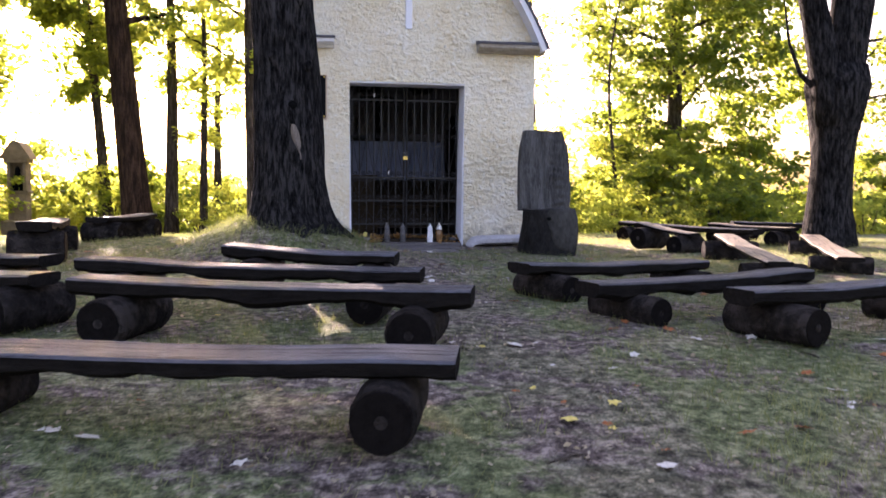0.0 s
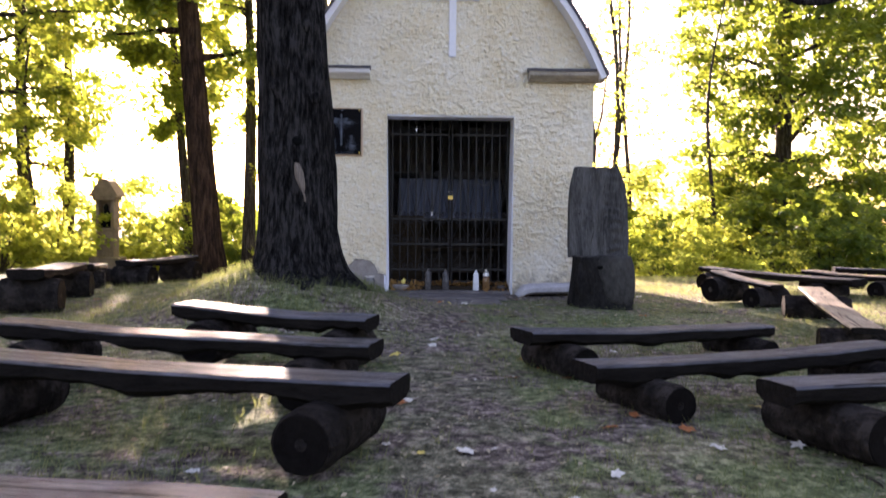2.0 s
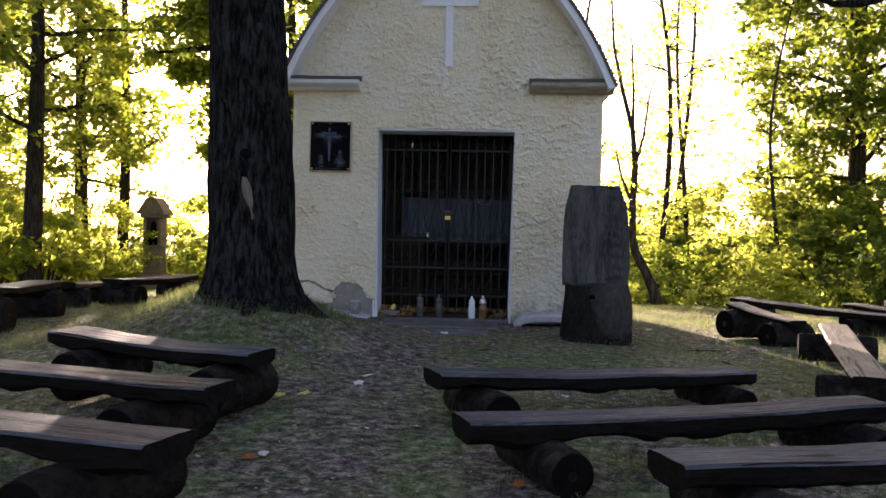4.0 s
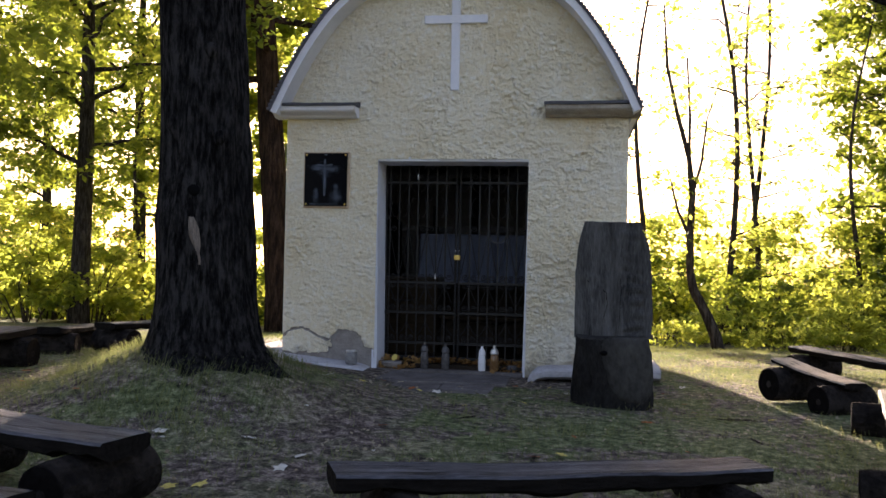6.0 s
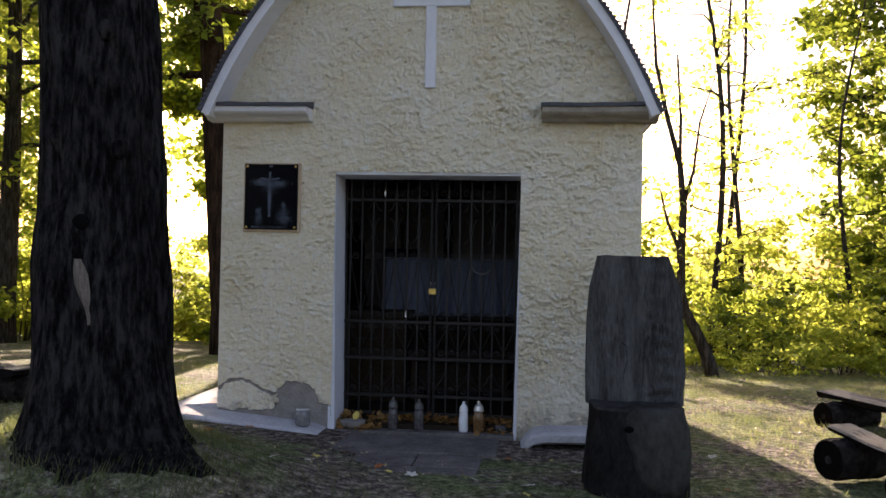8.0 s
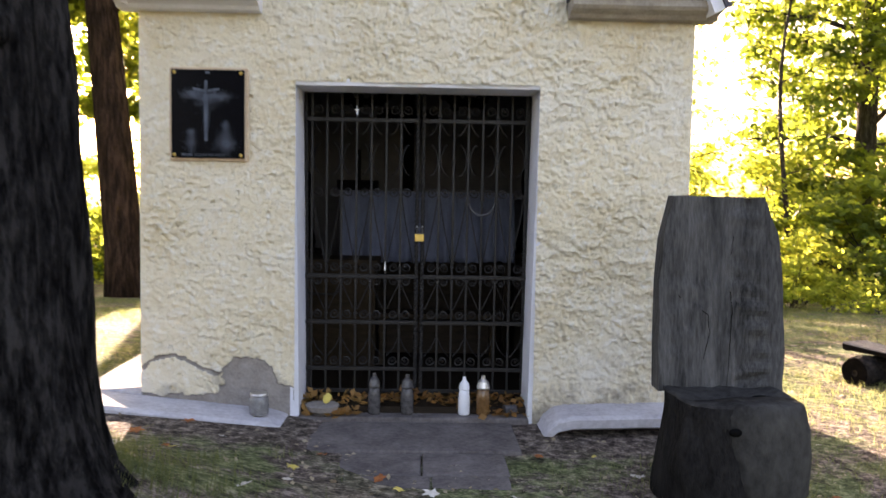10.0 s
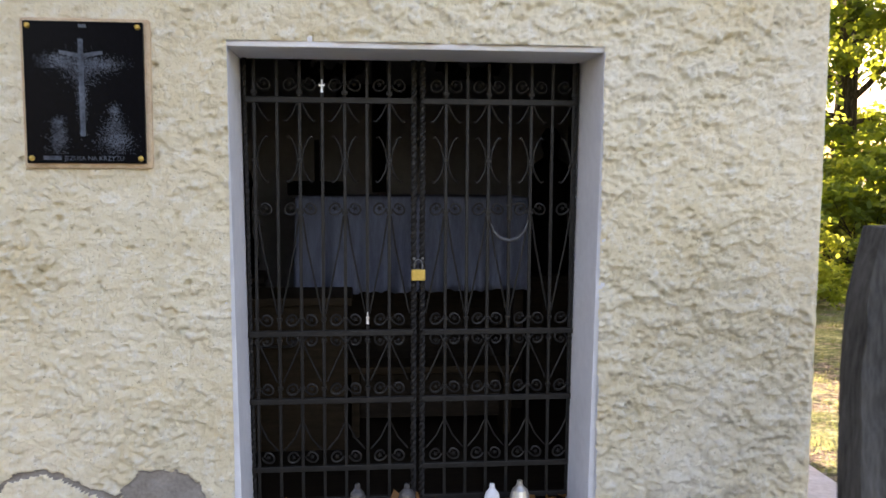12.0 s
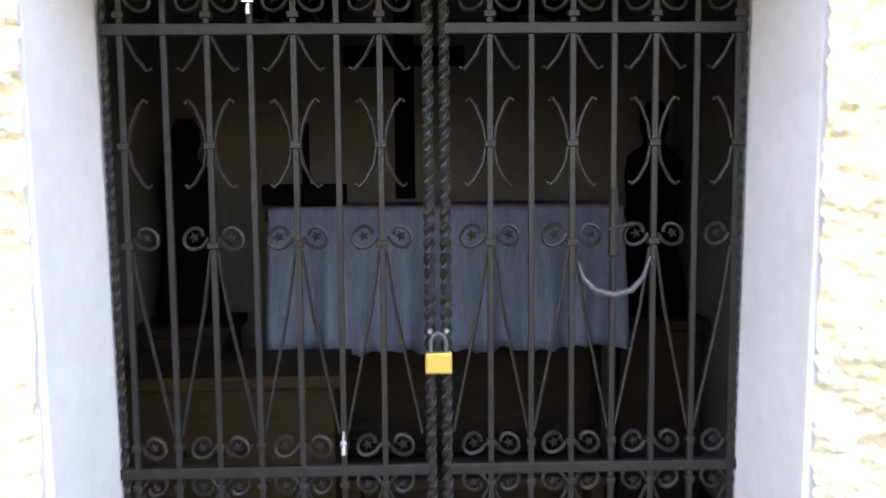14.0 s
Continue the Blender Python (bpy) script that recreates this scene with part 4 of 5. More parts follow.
part("dish", turned(B(), (-0.62, 0.06, -0.105), [(0.06, 0), (0.10, 0.03), (0.115, 0.065), (0.09, 0.07), (0.03, 0.075)]), M["mortar"], bowl)
part("sprig", ragged_patch(-0.585, 0.01, 0.030, 0.034, 0.04, 2, 14), M["yellow_leaf"], bowl, "yellowed leaf")
scrap = thing("broken_candle", (0.66, 0.07, -0.105), "toppled grey votive glass on the threshold", "candle", "grave candles on the threshold")
part("jar", tube(B(), [(0.62, 0.07, -0.07), (0.70, 0.10, -0.07)], 0.034, 10), M["smoke_glass"], scrap)
lan = thing("glass_lantern", (-1.01, -0.15, -0.055), "empty glass votive jar on the apron", "jar")
lz = -0.055
part("jar", turned(B(), (-1.01, -0.15, lz), [(0.055, 0), (0.064, 0.012), (0.064, 0.10), (0.056, 0.12), (0.052, 0.125)]), M["cloudy_glass"], lan, "cloudy grey glass", smooth=True)
part("rim", turned(B(), (-1.01, -0.15, lz + 0.125), [(0.058, 0), (0.06, 0.008), (0.056, 0.018), (0.02, 0.02)]), M["tin"], lan, "tin rim")


# ---- log benches ----
def bench(a, b, width, seed, label, logs=(0.12, 0.88), log_r=0.13, log_len=0.55, mat="plank", thick=0.08, turn=0.0):
    """A split plank from a to b (its top edge line) on short logs laid across."""
    a, b = Vector(a), Vector(b)
    along = (b - a)
    flat = Vector((along.x, along.y, 0)).normalized()
    across = Vector((-flat.y, flat.x, 0))
    mid = (a + b) / 2
    top = thing("log_bench", (mid.x, mid.y, ground_z(mid.x, mid.y)), label, "bench", "log benches before the chapel")
    n = 44
    rings = []
    for i in range(n + 1):
        u = i / n
        p = a + along * u
        w = width * (0.5 + 0.035 * noise.noise((u * 6, seed, 0)))
        th = thick * (1 + 0.38 * noise.noise((u * 5, seed, 5)) + 0.22 * noise.noise((u * 14, seed, 2)) + 0.12 * noise.noise((u * 31, seed, 8)))
        sag = -0.018 * math.sin(math.pi * u) * (1 + noise.noise((seed, 2, 2))) + 0.010 * noise.noise((u * 4, seed, 9))
        c = p + Vector((0, 0, sag)) + across * 0.012 * noise.noise((u * 7, seed, 12))
        if i in (0, n):
            w *= 0.97
        sec = [(-w, -0.012), (-w + 0.015, 0.0), (-w * 0.3, 0.004 * noise.noise((u * 9, seed, 3))), (w * 0.3, 0.003), (w - 0.015, 0.0), (w, -0.012), (w * 0.96, -th * 0.7), (w * 0.6, -th), (-w * 0.6, -th * (1.05)), (-w * 0.97, -th * 0.75)]
        rings.append([c + across * x + Vector((0, 0, z)) for x, z in sec])
    bm = loft(B(), rings)
    bmesh.ops.recalc_face_normals(bm, faces=bm.faces)
    sp = part("seat_plank", bm, M[mat], top)
    yaw = math.atan2(flat.y, flat.x)
    sp.data.transform(Matrix.Rotation(-yaw, 4, "Z"))
    sp.rotation_euler = (0, 0, yaw)
    # every face not turned up gets the painted shade tone
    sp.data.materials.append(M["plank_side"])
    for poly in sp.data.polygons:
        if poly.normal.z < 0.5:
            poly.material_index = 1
    for k, f in enumerate(logs):
        p = a + along * f
        gz0 = ground_z(p.x, p.y)
        zt = p.z - thick * 0.93
        r = max(0.07, min(log_r, (zt - gz0 + 0.03) / 2))
        ax = Euler((0, 0, turn + 0.16 * noise.noise((seed, k, 1)))).to_matrix() @ across
        sd = ax.cross(Vector((0, 0, 1)))
        rings = []
        for i in range(13):
            u = i / 12 - 0.5
            rr = r * (1 + 0.06 * noise.noise((u * 4, seed, k)))
            end = 0.93 if i in (0, 12) else 1.0
            c = Vector((p.x, p.y, zt - r)) + ax * (u * log_len)
            ring = []
            for j in range(18):
                an = math.tau * j / 18
                q = rr * end * (1 + 0.07 * noise.noise((math.cos(an) * 1.6 + seed, math.sin(an) * 1.6, u * 2 + k)))
                ring.append(c + sd * q * math.cos(an) + Vector((0, 0, q * math.sin(an))))
            rings.append(ring)
        lg = part("log_support", loft(B(), rings), M["log"], top, smooth=False)
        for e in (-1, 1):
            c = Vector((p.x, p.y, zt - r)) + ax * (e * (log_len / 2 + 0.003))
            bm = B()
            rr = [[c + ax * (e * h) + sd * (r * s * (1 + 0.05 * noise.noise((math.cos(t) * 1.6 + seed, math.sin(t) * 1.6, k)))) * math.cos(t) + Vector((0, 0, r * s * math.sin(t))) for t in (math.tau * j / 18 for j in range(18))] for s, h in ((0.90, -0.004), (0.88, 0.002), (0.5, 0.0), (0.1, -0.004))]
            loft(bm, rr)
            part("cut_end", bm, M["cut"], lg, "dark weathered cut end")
    return top


DARK = "dark weathered log bench, plank on short logs"
PALE = "bleached log bench with pale worn plank"
bench((-3.55, -7.98, 0.05), (-0.93, -8.64, 0.05), 0.36, 1, DARK, (0.24, 0.90), 0.135, 0.60, thick=0.085)
bench((-2.87, -6.50, 0.155), (-0.57, -7.22, 0.14), 0.30, 2, DARK, (0.13, 0.87), 0.14, 0.70, thick=0.10)
bench((-3.06, -5.52, 0.185), (-0.71, -6.20, 0.15), 0.28, 3, DARK, (0.15, 0.86), 0.14, 0.62, thick=0.09)
bench((-2.10, -4.90, 0.235), (-0.77, -5.24, 0.175), 0.34, 4, DARK, (0.20, 0.86), 0.15, 0.62, thick=0.09)
bench((-5.20, -5.25, 0.14), (-3.12, -6.28, 0.15), 0.30, 5, DARK, (0.12, 0.93), 0.15, 0.62)
bench((-5.60, -4.50, 0.20), (-3.28, -5.50, 0.20), 0.28, 6, DARK, (0.15, 0.85), 0.14, 0.62)
bench((0.22, -5.26, 0.095), (2.22, -4.36, 0.03), 0.30, 7, DARK, (0.14, 0.90), 0.125, 0.62, thick=0.09)
bench((0.42, -6.34, 0.06), (2.57, -5.52, 0.055), 0.27, 8, DARK, (0.17, 0.90), 0.13, 0.66, thick=0.10)
bench((1.18, -7.03, 0.085), (3.18, -6.32, 0.075), 0.27, 9, DARK, (0.16, 0.86), 0.13, 0.66, thick=0.10)
bench((3.03, -4.45, 0.01), (3.69, -2.10, 0.14), 0.26, 10, PALE, (0.10, 0.86), 0.15, 0.62, "pale_plank", 0.05)
bench((3.56, -1.58, 0.115), (3.16, -0.80, 0.23), 0.24, 11, PALE, (0.16, 0.84), 0.15, 0.50, "pale_plank", 0.05)
bench((3.98, 1.92, 0.12), (5.05, -0.55, 0.11), 0.30, 12, DARK, (0.10, 0.82), 0.16, 0.60)
bench((5.05, 0.85, 0.14), (5.75, -0.35, 0.13), 0.30, 13, PALE, (0.15, 0.85), 0.16, 0.62, "pale_plank", 0.06)
bench((3.92, -4.25, 0.03), (5.25, -1.50, 0.09), 0.28, 14, PALE, (0.20, 0.85), 0.15, 0.62, "pale_plank", 0.05)
bench((5.95, 1.9, 0.12), (7.6, 1.4, 0.12), 0.30, 15, DARK, (0.15, 0.85), 0.16, 0.6)
bench((-4.22, -2.50, 0.30), (-4.50, -0.60, 0.26), 0.36, 16, DARK, (0.12, 0.85), 0.19, 0.55, thick=0.10)
bench((-4.68, 0.10, 0.20), (-5.15, 2.0, 0.10), 0.36, 18, DARK, (0.15, 0.85), 0.17, 0.55)
bench((-4.28, 0.68, 0.22), (-3.85, 2.30, 0.22), 0.34, 17, DARK, (0.12, 0.85), 0.17, 0.55)


# ---- seat carved out of a tree trunk ----
def trunk_seat():
    ob = thing("trunk_seat", (1.57, -1.5, -0.18), "grey weathered chair carved from one tree trunk", "chair")
    # lower block: a rounded stump widening to the ground
    rings = []
    for k in range(15):
        t = k / 14
        z = -0.26 + t * 0.64
        hx = 0.328 + 0.012 * math.sin(t * 5) - 0.015 * t
        hy = 0.34 - 0.03 * t
        ring = []
        for j in range(72):
            a = math.tau * j / 72
            c, s = math.cos(a), math.sin(a)
            e = 3.2
            r = (abs(c) ** e + abs(s) ** e) ** (-1 / e)
            wob = 1 + 0.05 * noise.noise((c * 2.2, s * 2.2, z * 2.5)) + 0.030 * noise.noise((c * 9, s * 9, z * 2.5)) + 0.015 * noise.noise((c * 20, s * 20, z * 7)) + (0.03 * (1 - t) ** 3)
            ring.append((1.572 + hx * r * c * wob, -1.54 + hy * r * s * wob, z))
        rings.append(ring)
    for f, dz in ((0.96, 0.012), (0.80, 0.004), (0.45, -0.012), (0.1, -0.016)):
        rings.append([(1.572 + (x - 1.572) * f, -1.54 + (y + 1.54) * f, z + dz + 0.010 * noise.noise((x * 9, y * 9, 1))) for x, y, z in rings[14]])
    bm = loft(B(), rings)
    bmesh.ops.recalc_face_normals(bm, faces=bm.faces)
    block = part("seat_block", bm, M["carved_dark"], ob, "rounded stump seat, sides toned dark as shaded", smooth=True)
    # upward faces take the lit tone, the sides keep the shaded one
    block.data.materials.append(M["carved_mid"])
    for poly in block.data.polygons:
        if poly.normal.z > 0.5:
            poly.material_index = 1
    # folds of bark that swell over the front of the block
    def fold(name, cx, cy, cz, rx, ry, rz, lean, mat, label, seed):
        rings = []
        for k in range(25):
            v = -math.pi / 2 + math.pi * (0.02 + 0.96 * k / 24)
            ring = []
            for j in range(40):
                a = math.tau * j / 40
                n3 = Vector((math.cos(v) * math.cos(a), math.cos(v) * math.sin(a), math.sin(v)))
                f = 1 + 0.20 * noise.noise(n3 * 1.4 + Vector((seed, 0, 0))) + 0.09 * noise.noise(n3 * 4 + Vector((0, seed, 0))) + 0.035 * noise.noise(Vector((n3.x * 14, n3.y * 14, n3.z * 4 + seed)))
                x, z = n3.x * rx * f, n3.z * rz * f
                ring.append((cx + x * (0.72 + 0.28 * min(1.0, (z + rz) / rz)) + lean * z, cy + n3.y * ry * f, cz + z))
            rings.append(ring)
        return part(name, loft(B(), rings), M[mat], ob, label, smooth=True)

    fold("bark_fold", 1.345, -1.745, 0.060, 0.11, 0.10, 0.26, 0.0, "carved_dark", "swollen bark fold, toned dark as shaded", 12.0)
    # hewn lip: a slab in the lit tone that hangs over the front, parted from the stump by a crack
    lip = [(1.345, 0.385), (1.50, 0.402), (1.70, 0.408), (1.84, 0.398), (1.885, 0.29), (1.90, 0.14), (1.892, -0.06), (1.81, -0.16), (1.70, -0.14), (1.56, -0.08), (1.47, 0.06), (1.39, 0.20), (1.335, 0.31)]
    rim = []
    for (xa, za), (xb, zb) in zip(lip, lip[1:] + lip[:1]):
        for k in range(4):
            x, z = xa + (xb - xa) * k / 4, za + (zb - za) * k / 4
            rim.append((x + 0.010 * noise.noise((x * 11, z * 11, 3)), z + 0.008 * noise.noise((x * 11, z * 11, 9))))
    cx, cz = 1.66, 0.16
    rings = []
    for f, y in ((1.0, -1.70), (1.0, -1.835), (0.985, -1.862), (0.955, -1.876), (0.8, -1.892), (0.6, -1.898), (0.4, -1.90), (0.2, -1.902), (0.03, -1.902)):
        ring = []
        for x, z in rim:
            px, pz = cx + (x - cx) * f, cz + (z - cz) * f
            turn = 0.10 * ((px - cx) / 0.3) ** 2
            ring.append((px, y + (turn + 0.014 * noise.noise((px * 6, pz * 3, 1)) + 0.008 * noise.noise((px * 22, pz * 6, 4)) if y < -1.8 else 0.0), pz))
        rings.append(ring)
    bm = loft(B(), rings)
    bmesh.ops.recalc_face_normals(bm, faces=bm.faces)
    part("hewn_lip", bm, M["carved_mid"], ob, "grey hewn wooden lip with a knot hole", smooth=True)
    # backrest: a thick slab with chamfered shoulders, slightly leaning back and hollowed
    n = 60
    rings = []
    for i in range(n + 1):
        z = 0.36 + (1.392 - 0.36) * i / n

        def side(pts):
            for (xa, za), (xb, zb) in zip(pts, pts[1:]):
                if za <= z <= zb + 1e-6:
                    return xa + (xb - xa) * (z - za) / max(1e-6, zb - za)
            return pts[-1][0]

        xl = side([(1.250, 0.36), (1.247, 0.62), (1.252, 0.95), (1.268, 1.16), (1.325, 1.40)])
        xr = side([(1.915, 0.36), (1.925, 0.60), (1.915, 0.90), (1.888, 1.20), (1.805, 1.40)])
        yb, yf = -1.255 + 0.06 * (z - 0.36), -1.40 + 0.09 * (z - 0.36)
        ring = []
        m = 34
        for j in range(m + 1):
            u = j / m
            x = xl + (xr - xl) * u
            hollow = 0.045 * math.sin(math.pi * u) + 0.030 * math.exp(-((u - 0.50 - 0.03 * math.sin(z * 4)) / 0.045) ** 2) + 0.020 * math.exp(-((u - 0.80) / 0.05) ** 2) * max(0.0, min(1.0, (z - 1.2) / 0.1))
            ring.append((x + 0.008 * noise.noise((z * 6, u * 2, 4)), yf + hollow + 0.016 * noise.noise((x * 7, z * 2.5, 1)) + 0.008 * noise.noise((x * 6, z * 14, 6)) + 0.015 * math.sin(z * 62 + 3 * noise.noise((x * 4, z * 3, 2))) * max(0.0, min(1.0, (u - 0.56) / 0.1)) * max(0.0, min(1.0, (0.92 - u) / 0.08)) * max(0.0, noise.noise((x * 3, z * 4, 7)) + 0.35) + 0.006 * noise.noise((x * 25, z * 5, 2)), z + (0.012 * noise.noise((x * 9, 2, 2)) if i == n else 0)))
        for j in range(m, -1, -1):
            u = j / m
            x = xl + (xr - xl) * u
            ring.append((x, yb + 0.05 * math.sin(math.pi * u), z))
        rings.append(ring)
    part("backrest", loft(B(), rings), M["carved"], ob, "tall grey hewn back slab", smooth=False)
    # checks in the wood, following the grain with small jogs
    for line in ([(1.63, 0.38), (1.645, 0.60), (1.655, 0.80), (1.645, 0.90)], [(1.50, 0.52), (1.535, 0.66), (1.52, 0.76), (1.48, 0.79)], [(1.33, 0.90), (1.38, 0.84)], [(1.645, 1.08), (1.66, 1.20)], [(1.76, 1.25), (1.775, 1.38)]):
        pts = []
        for (xa, za), (xb, zb) in zip(line, line[1:]):
            for k in range(6):
                x, z = xa + (xb - xa) * k / 6, za + (zb - za) * k / 6
                u = (x - 1.25) / 0.66
                y = -1.40 + 0.09 * (z - 0.36) + 0.045 * math.sin(math.pi * u) + 0.030 * math.exp(-((u - 0.50 - 0.03 * math.sin(z * 4)) / 0.045) ** 2) + 0.016 * noise.noise((x * 7, z * 2.5, 1))
                pts.append((x + 0.006 * noise.noise((z * 40, x * 9, 1)), y - 0.001, z))
        part("back_crack", tube(B(), pts, 0.003, 5, [0.0035 * (0.4 + 0.9 * abs(noise.noise((q[2] * 23, 5, 5)))) for q in pts]), M["black"], ob)
    # hollows and knot hole: black caps stand in for the shade inside them
    for x, y, r in ((1.52, -1.66, 0.03), (1.72, -1.62, 0.06)):
        part("hollow", turned(B(), (x, y, 0.372), [(r, 0.0), (r * 0.9, 0.012), (r * 0.4, 0.014), (0.003, 0.012)], 12), M["black"], ob, "rotted hollow, its inner shade painted black")
    bm = B()
    bmesh.ops.create_uvsphere(bm, u_segments=12, v_segments=8, radius=0.035, matrix=Matrix.Translation((1.49, -1.876, 0.275)) @ Matrix.Diagonal((0.9, 0.4, 0.6, 1)))
    part("knot_hole", bm, M["black"], ob, smooth=True)
    ob.location += Vector((0.050, 0.13, 0.03))
    return ob


trunk_seat()


# ---- trees ----
def trunk_mesh(points, radii, sides=14, rough=0.05, seed=0, flare=0.0):
    rings = []
    for i, (p, r) in enumerate(zip(points, radii)):
        ring = []
        for k in range(sides):
            a = math.tau * k / sides
            c, s = math.cos(a), math.sin(a)
            f = 1 + rough * noise.noise((c * 2 + seed, s * 2, p[2] * 0.9)) + rough * 0.5 * noise.noise((c * 7 + seed, s * 7, p[2] * 1.6))
            if flare:
                f += flare * max(0.0, math.sin(5 * a + seed)) * math.exp(-max(0.0, p[2] - points[0][2]) * 3.5)
            ring.append((p[0] + r * f * c, p[1] + r * f * s, p[2]))
        rings.append(ring)
    return loft(B(), rings)


oak = thing("oak_tree", (-1.63, -2.5, 0.1), "old broad tree with dark furrowed bark and a scar", "tree")
zs = [-0.15, 0.0, 0.10, 0.20, 0.32, 0.48, 0.7, 1.0, 1.3, 1.6, 1.9, 2.3, 2.8, 3.4, 4.2, 5.2, 6.5, 8.0]
rs = [0.84, 0.74, 0.64, 0.55, 0.465, 0.425, 0.398, 0.378, 0.372, 0.342, 0.338, 0.336, 0.33, 0.325, 0.31, 0.29, 0.25, 0.20]
oak_pts = [(-1.60 - 0.035 * max(0, z - 0.3) + 0.008 * z * math.sin(z), -2.5 + 0.01 * z, z) for z in zs]
fine_pts, fine_rs = [], []
for i in range(len(zs) - 1):
    m = 6 if zs[i] < 4 else 2
    for k in range(m):
        fine_pts.append(Vector(oak_pts[i]).lerp(Vector(oak_pts[i + 1]), k / m))
        fine_rs.append(rs[i] + (rs[i + 1] - rs[i]) * k / m)
part("trunk", trunk_mesh(fine_pts, fine_rs, 96, 0.15, 2.0, 0.30), M["bark"], oak, "thick dark furrowed trunk", smooth=True)
scar_rings = []
for k in range(9):
    t = k / 8
    z = 1.33 - 0.36 * t
    w = 0.010 + 0.042 * math.sin(math.pi * min(1, t * 1.25 + 0.05)) * (1 - 0.5 * t)
    w *= 1 + 0.5 * noise.noise((z * 14, 1, 1))
    x = -1.575 + 0.085 * t + 0.012 * noise.noise((z * 18, 4, 2))
    scar_rings.append([(x - w, -2.872, z), (x - 0.2 * w, -2.890 + 0.008 * noise.noise((z * 30, 2, 2)), z), (x + w, -2.870, z), (x, -2.80, z)])
# the knot hole has no depth; a black cap paints its inner shade
hole = B()
bmesh.ops.create_uvsphere(hole, u_segments=16, v_segments=10, radius=1.0, matrix=Matrix.Translation((-1.60, -2.822, 1.53)) @ Matrix.Diagonal((0.075, 0.03, 0.055, 1)))
part("knot_hole", hole, M["black"], oak, "rotted knot hole, its inner shade painted black", smooth=True)
for kx, kz, kr in ((-1.50, 2.62, 0.05), (-1.78, 2.05, 0.06), (-1.42, 1.95, 0.045), (-1.70, 0.75, 0.07)):
    knot = B()
    bmesh.ops.create_uvsphere(knot, u_segments=14, v_segments=10, radius=1.0, matrix=Matrix.Translation((kx, -2.80 + abs(kx + 1.63) * 0.25, kz)) @ Matrix.Diagonal((kr, 0.045, kr * 1.3, 1)))
    for v in knot.verts:
        v.co += 0.012 * Vector((noise.noise(v.co * 14), noise.noise(v.co * 17), noise.noise(v.co * 11)))
    part("burl", knot, M["bark"], oak, smooth=True)
part("bark_scar", loft(B(), scar_rings), M["scar"], oak, "pale bare wood scar")
for a, h, ln in ((0.4, 4.4, 2.4), (2.2, 4.9, 2.8), (3.7, 5.4, 2.5), (5.3, 5.9, 2.6), (1.3, 6.4, 2.2)):
    o = Vector((-1.75, -2.45, h))
    d = Vector((math.cos(a), math.sin(a), 0.45))
    part("limb", tube(B(), [o, o + d * ln * 0.4, o + d * ln * 0.75 + Vector((0, 0, 0.2)), o + d * ln + Vector((0, 0, 0.5))], 0.1, 8, [0.13, 0.10, 0.07, 0.03]), M["bark"], oak)


def leaf_mesh(name, centres, size, mat, seed, droop=0.35, spread=0.55):
    """Many folded leaves, two faces each, round the given points."""
    rg = np.random.RandomState(seed)
    n = len(centres)
    yaw = rg.uniform(0, math.tau, n)
    tilt = rg.normal(-droop, spread, n)
    roll = rg.normal(0, 0.6, n)
    ln = size * rg.uniform(0.6, 1.25, n)
    d = np.stack([np.cos(yaw) * np.cos(tilt), np.sin(yaw) * np.cos(tilt), np.sin(tilt)], 1)
    s0 = np.stack([-np.sin(yaw), np.cos(yaw), np.zeros(n)], 1)
    up = np.cross(d, s0)
    s = s0 * np.cos(roll)[:, None] + up * np.sin(roll)[:, None]
    nn = np.cross(d, s)
    c = np.asarray(centres)
    L = ln[:, None]
    v = np.stack([c, c + d * L * 0.5 + s * L * 0.34 + nn * L * 0.07, c + d * L, c + d * L * 0.5 - s * L * 0.34 + nn * L * 0.07], 1).reshape(-1, 3)
    idx = np.arange(n)[:, None] * 4
    tri = np.concatenate([idx + np.array([[0, 1, 2]]), idx + np.array([[0, 2, 3]])], 1).reshape(-1, 3)
    me = bpy.data.meshes.new(name)
    me.vertices.add(len(v)); me.vertices.foreach_set("co", v.ravel().astype(np.float32))
    me.loops.add(tri.size); me.loops.foreach_set("vertex_index", tri.ravel().astype(np.int32))
    me.polygons.add(len(tri)); me.polygons.foreach_set("loop_start", np.arange(0, tri.size, 3, dtype=np.int32))
    me.update(calc_edges=True)
    me.materials.append(mat)
    return me


def forest_tree(name, label, height, r0, crown_from, radius, leaves, leaf_size, mat, bark, seed, lean=(0, 0), limbs=16, shape=0.8, bend=0.0, clumps=0, per_clump=60):
    """A tapered trunk with limbs that carry sprays of leaves; built at the origin."""
    rg = np.random.RandomState(seed)
    ob = thing(name, (0, 0, 0), label, "tree")
    m = 12
    pts = []
    for i in range(m + 1):
        t = i / m
        pts.append(Vector((lean[0] * t * height + bend * math.sin(t * 5 + seed) * t, lean[1] * t * height + bend * math.cos(t * 4 + seed) * t, -0.35 + t * (height + 0.35))))
    rad = [r0 * (1 - 0.80 * (i / m) ** 1.1) * (1.25 if i == 0 else 1) for i in range(m + 1)]
    part("trunk", trunk_mesh(pts, rad, 12, 0.06, seed), bark, ob, smooth=True)
    cents = []
    for k in range(limbs):
        lb = B()
        f = (k + rg.uniform(0.1, 0.9)) / limbs
        z = crown_from + (height - crown_from) * f
        t = min(0.999, max(0, z / height)) * m
        p = pts[int(t)].lerp(pts[min(m, int(t) + 1)], t - int(t))
        a = k * 2.4 + rg.uniform(-0.5, 0.5)
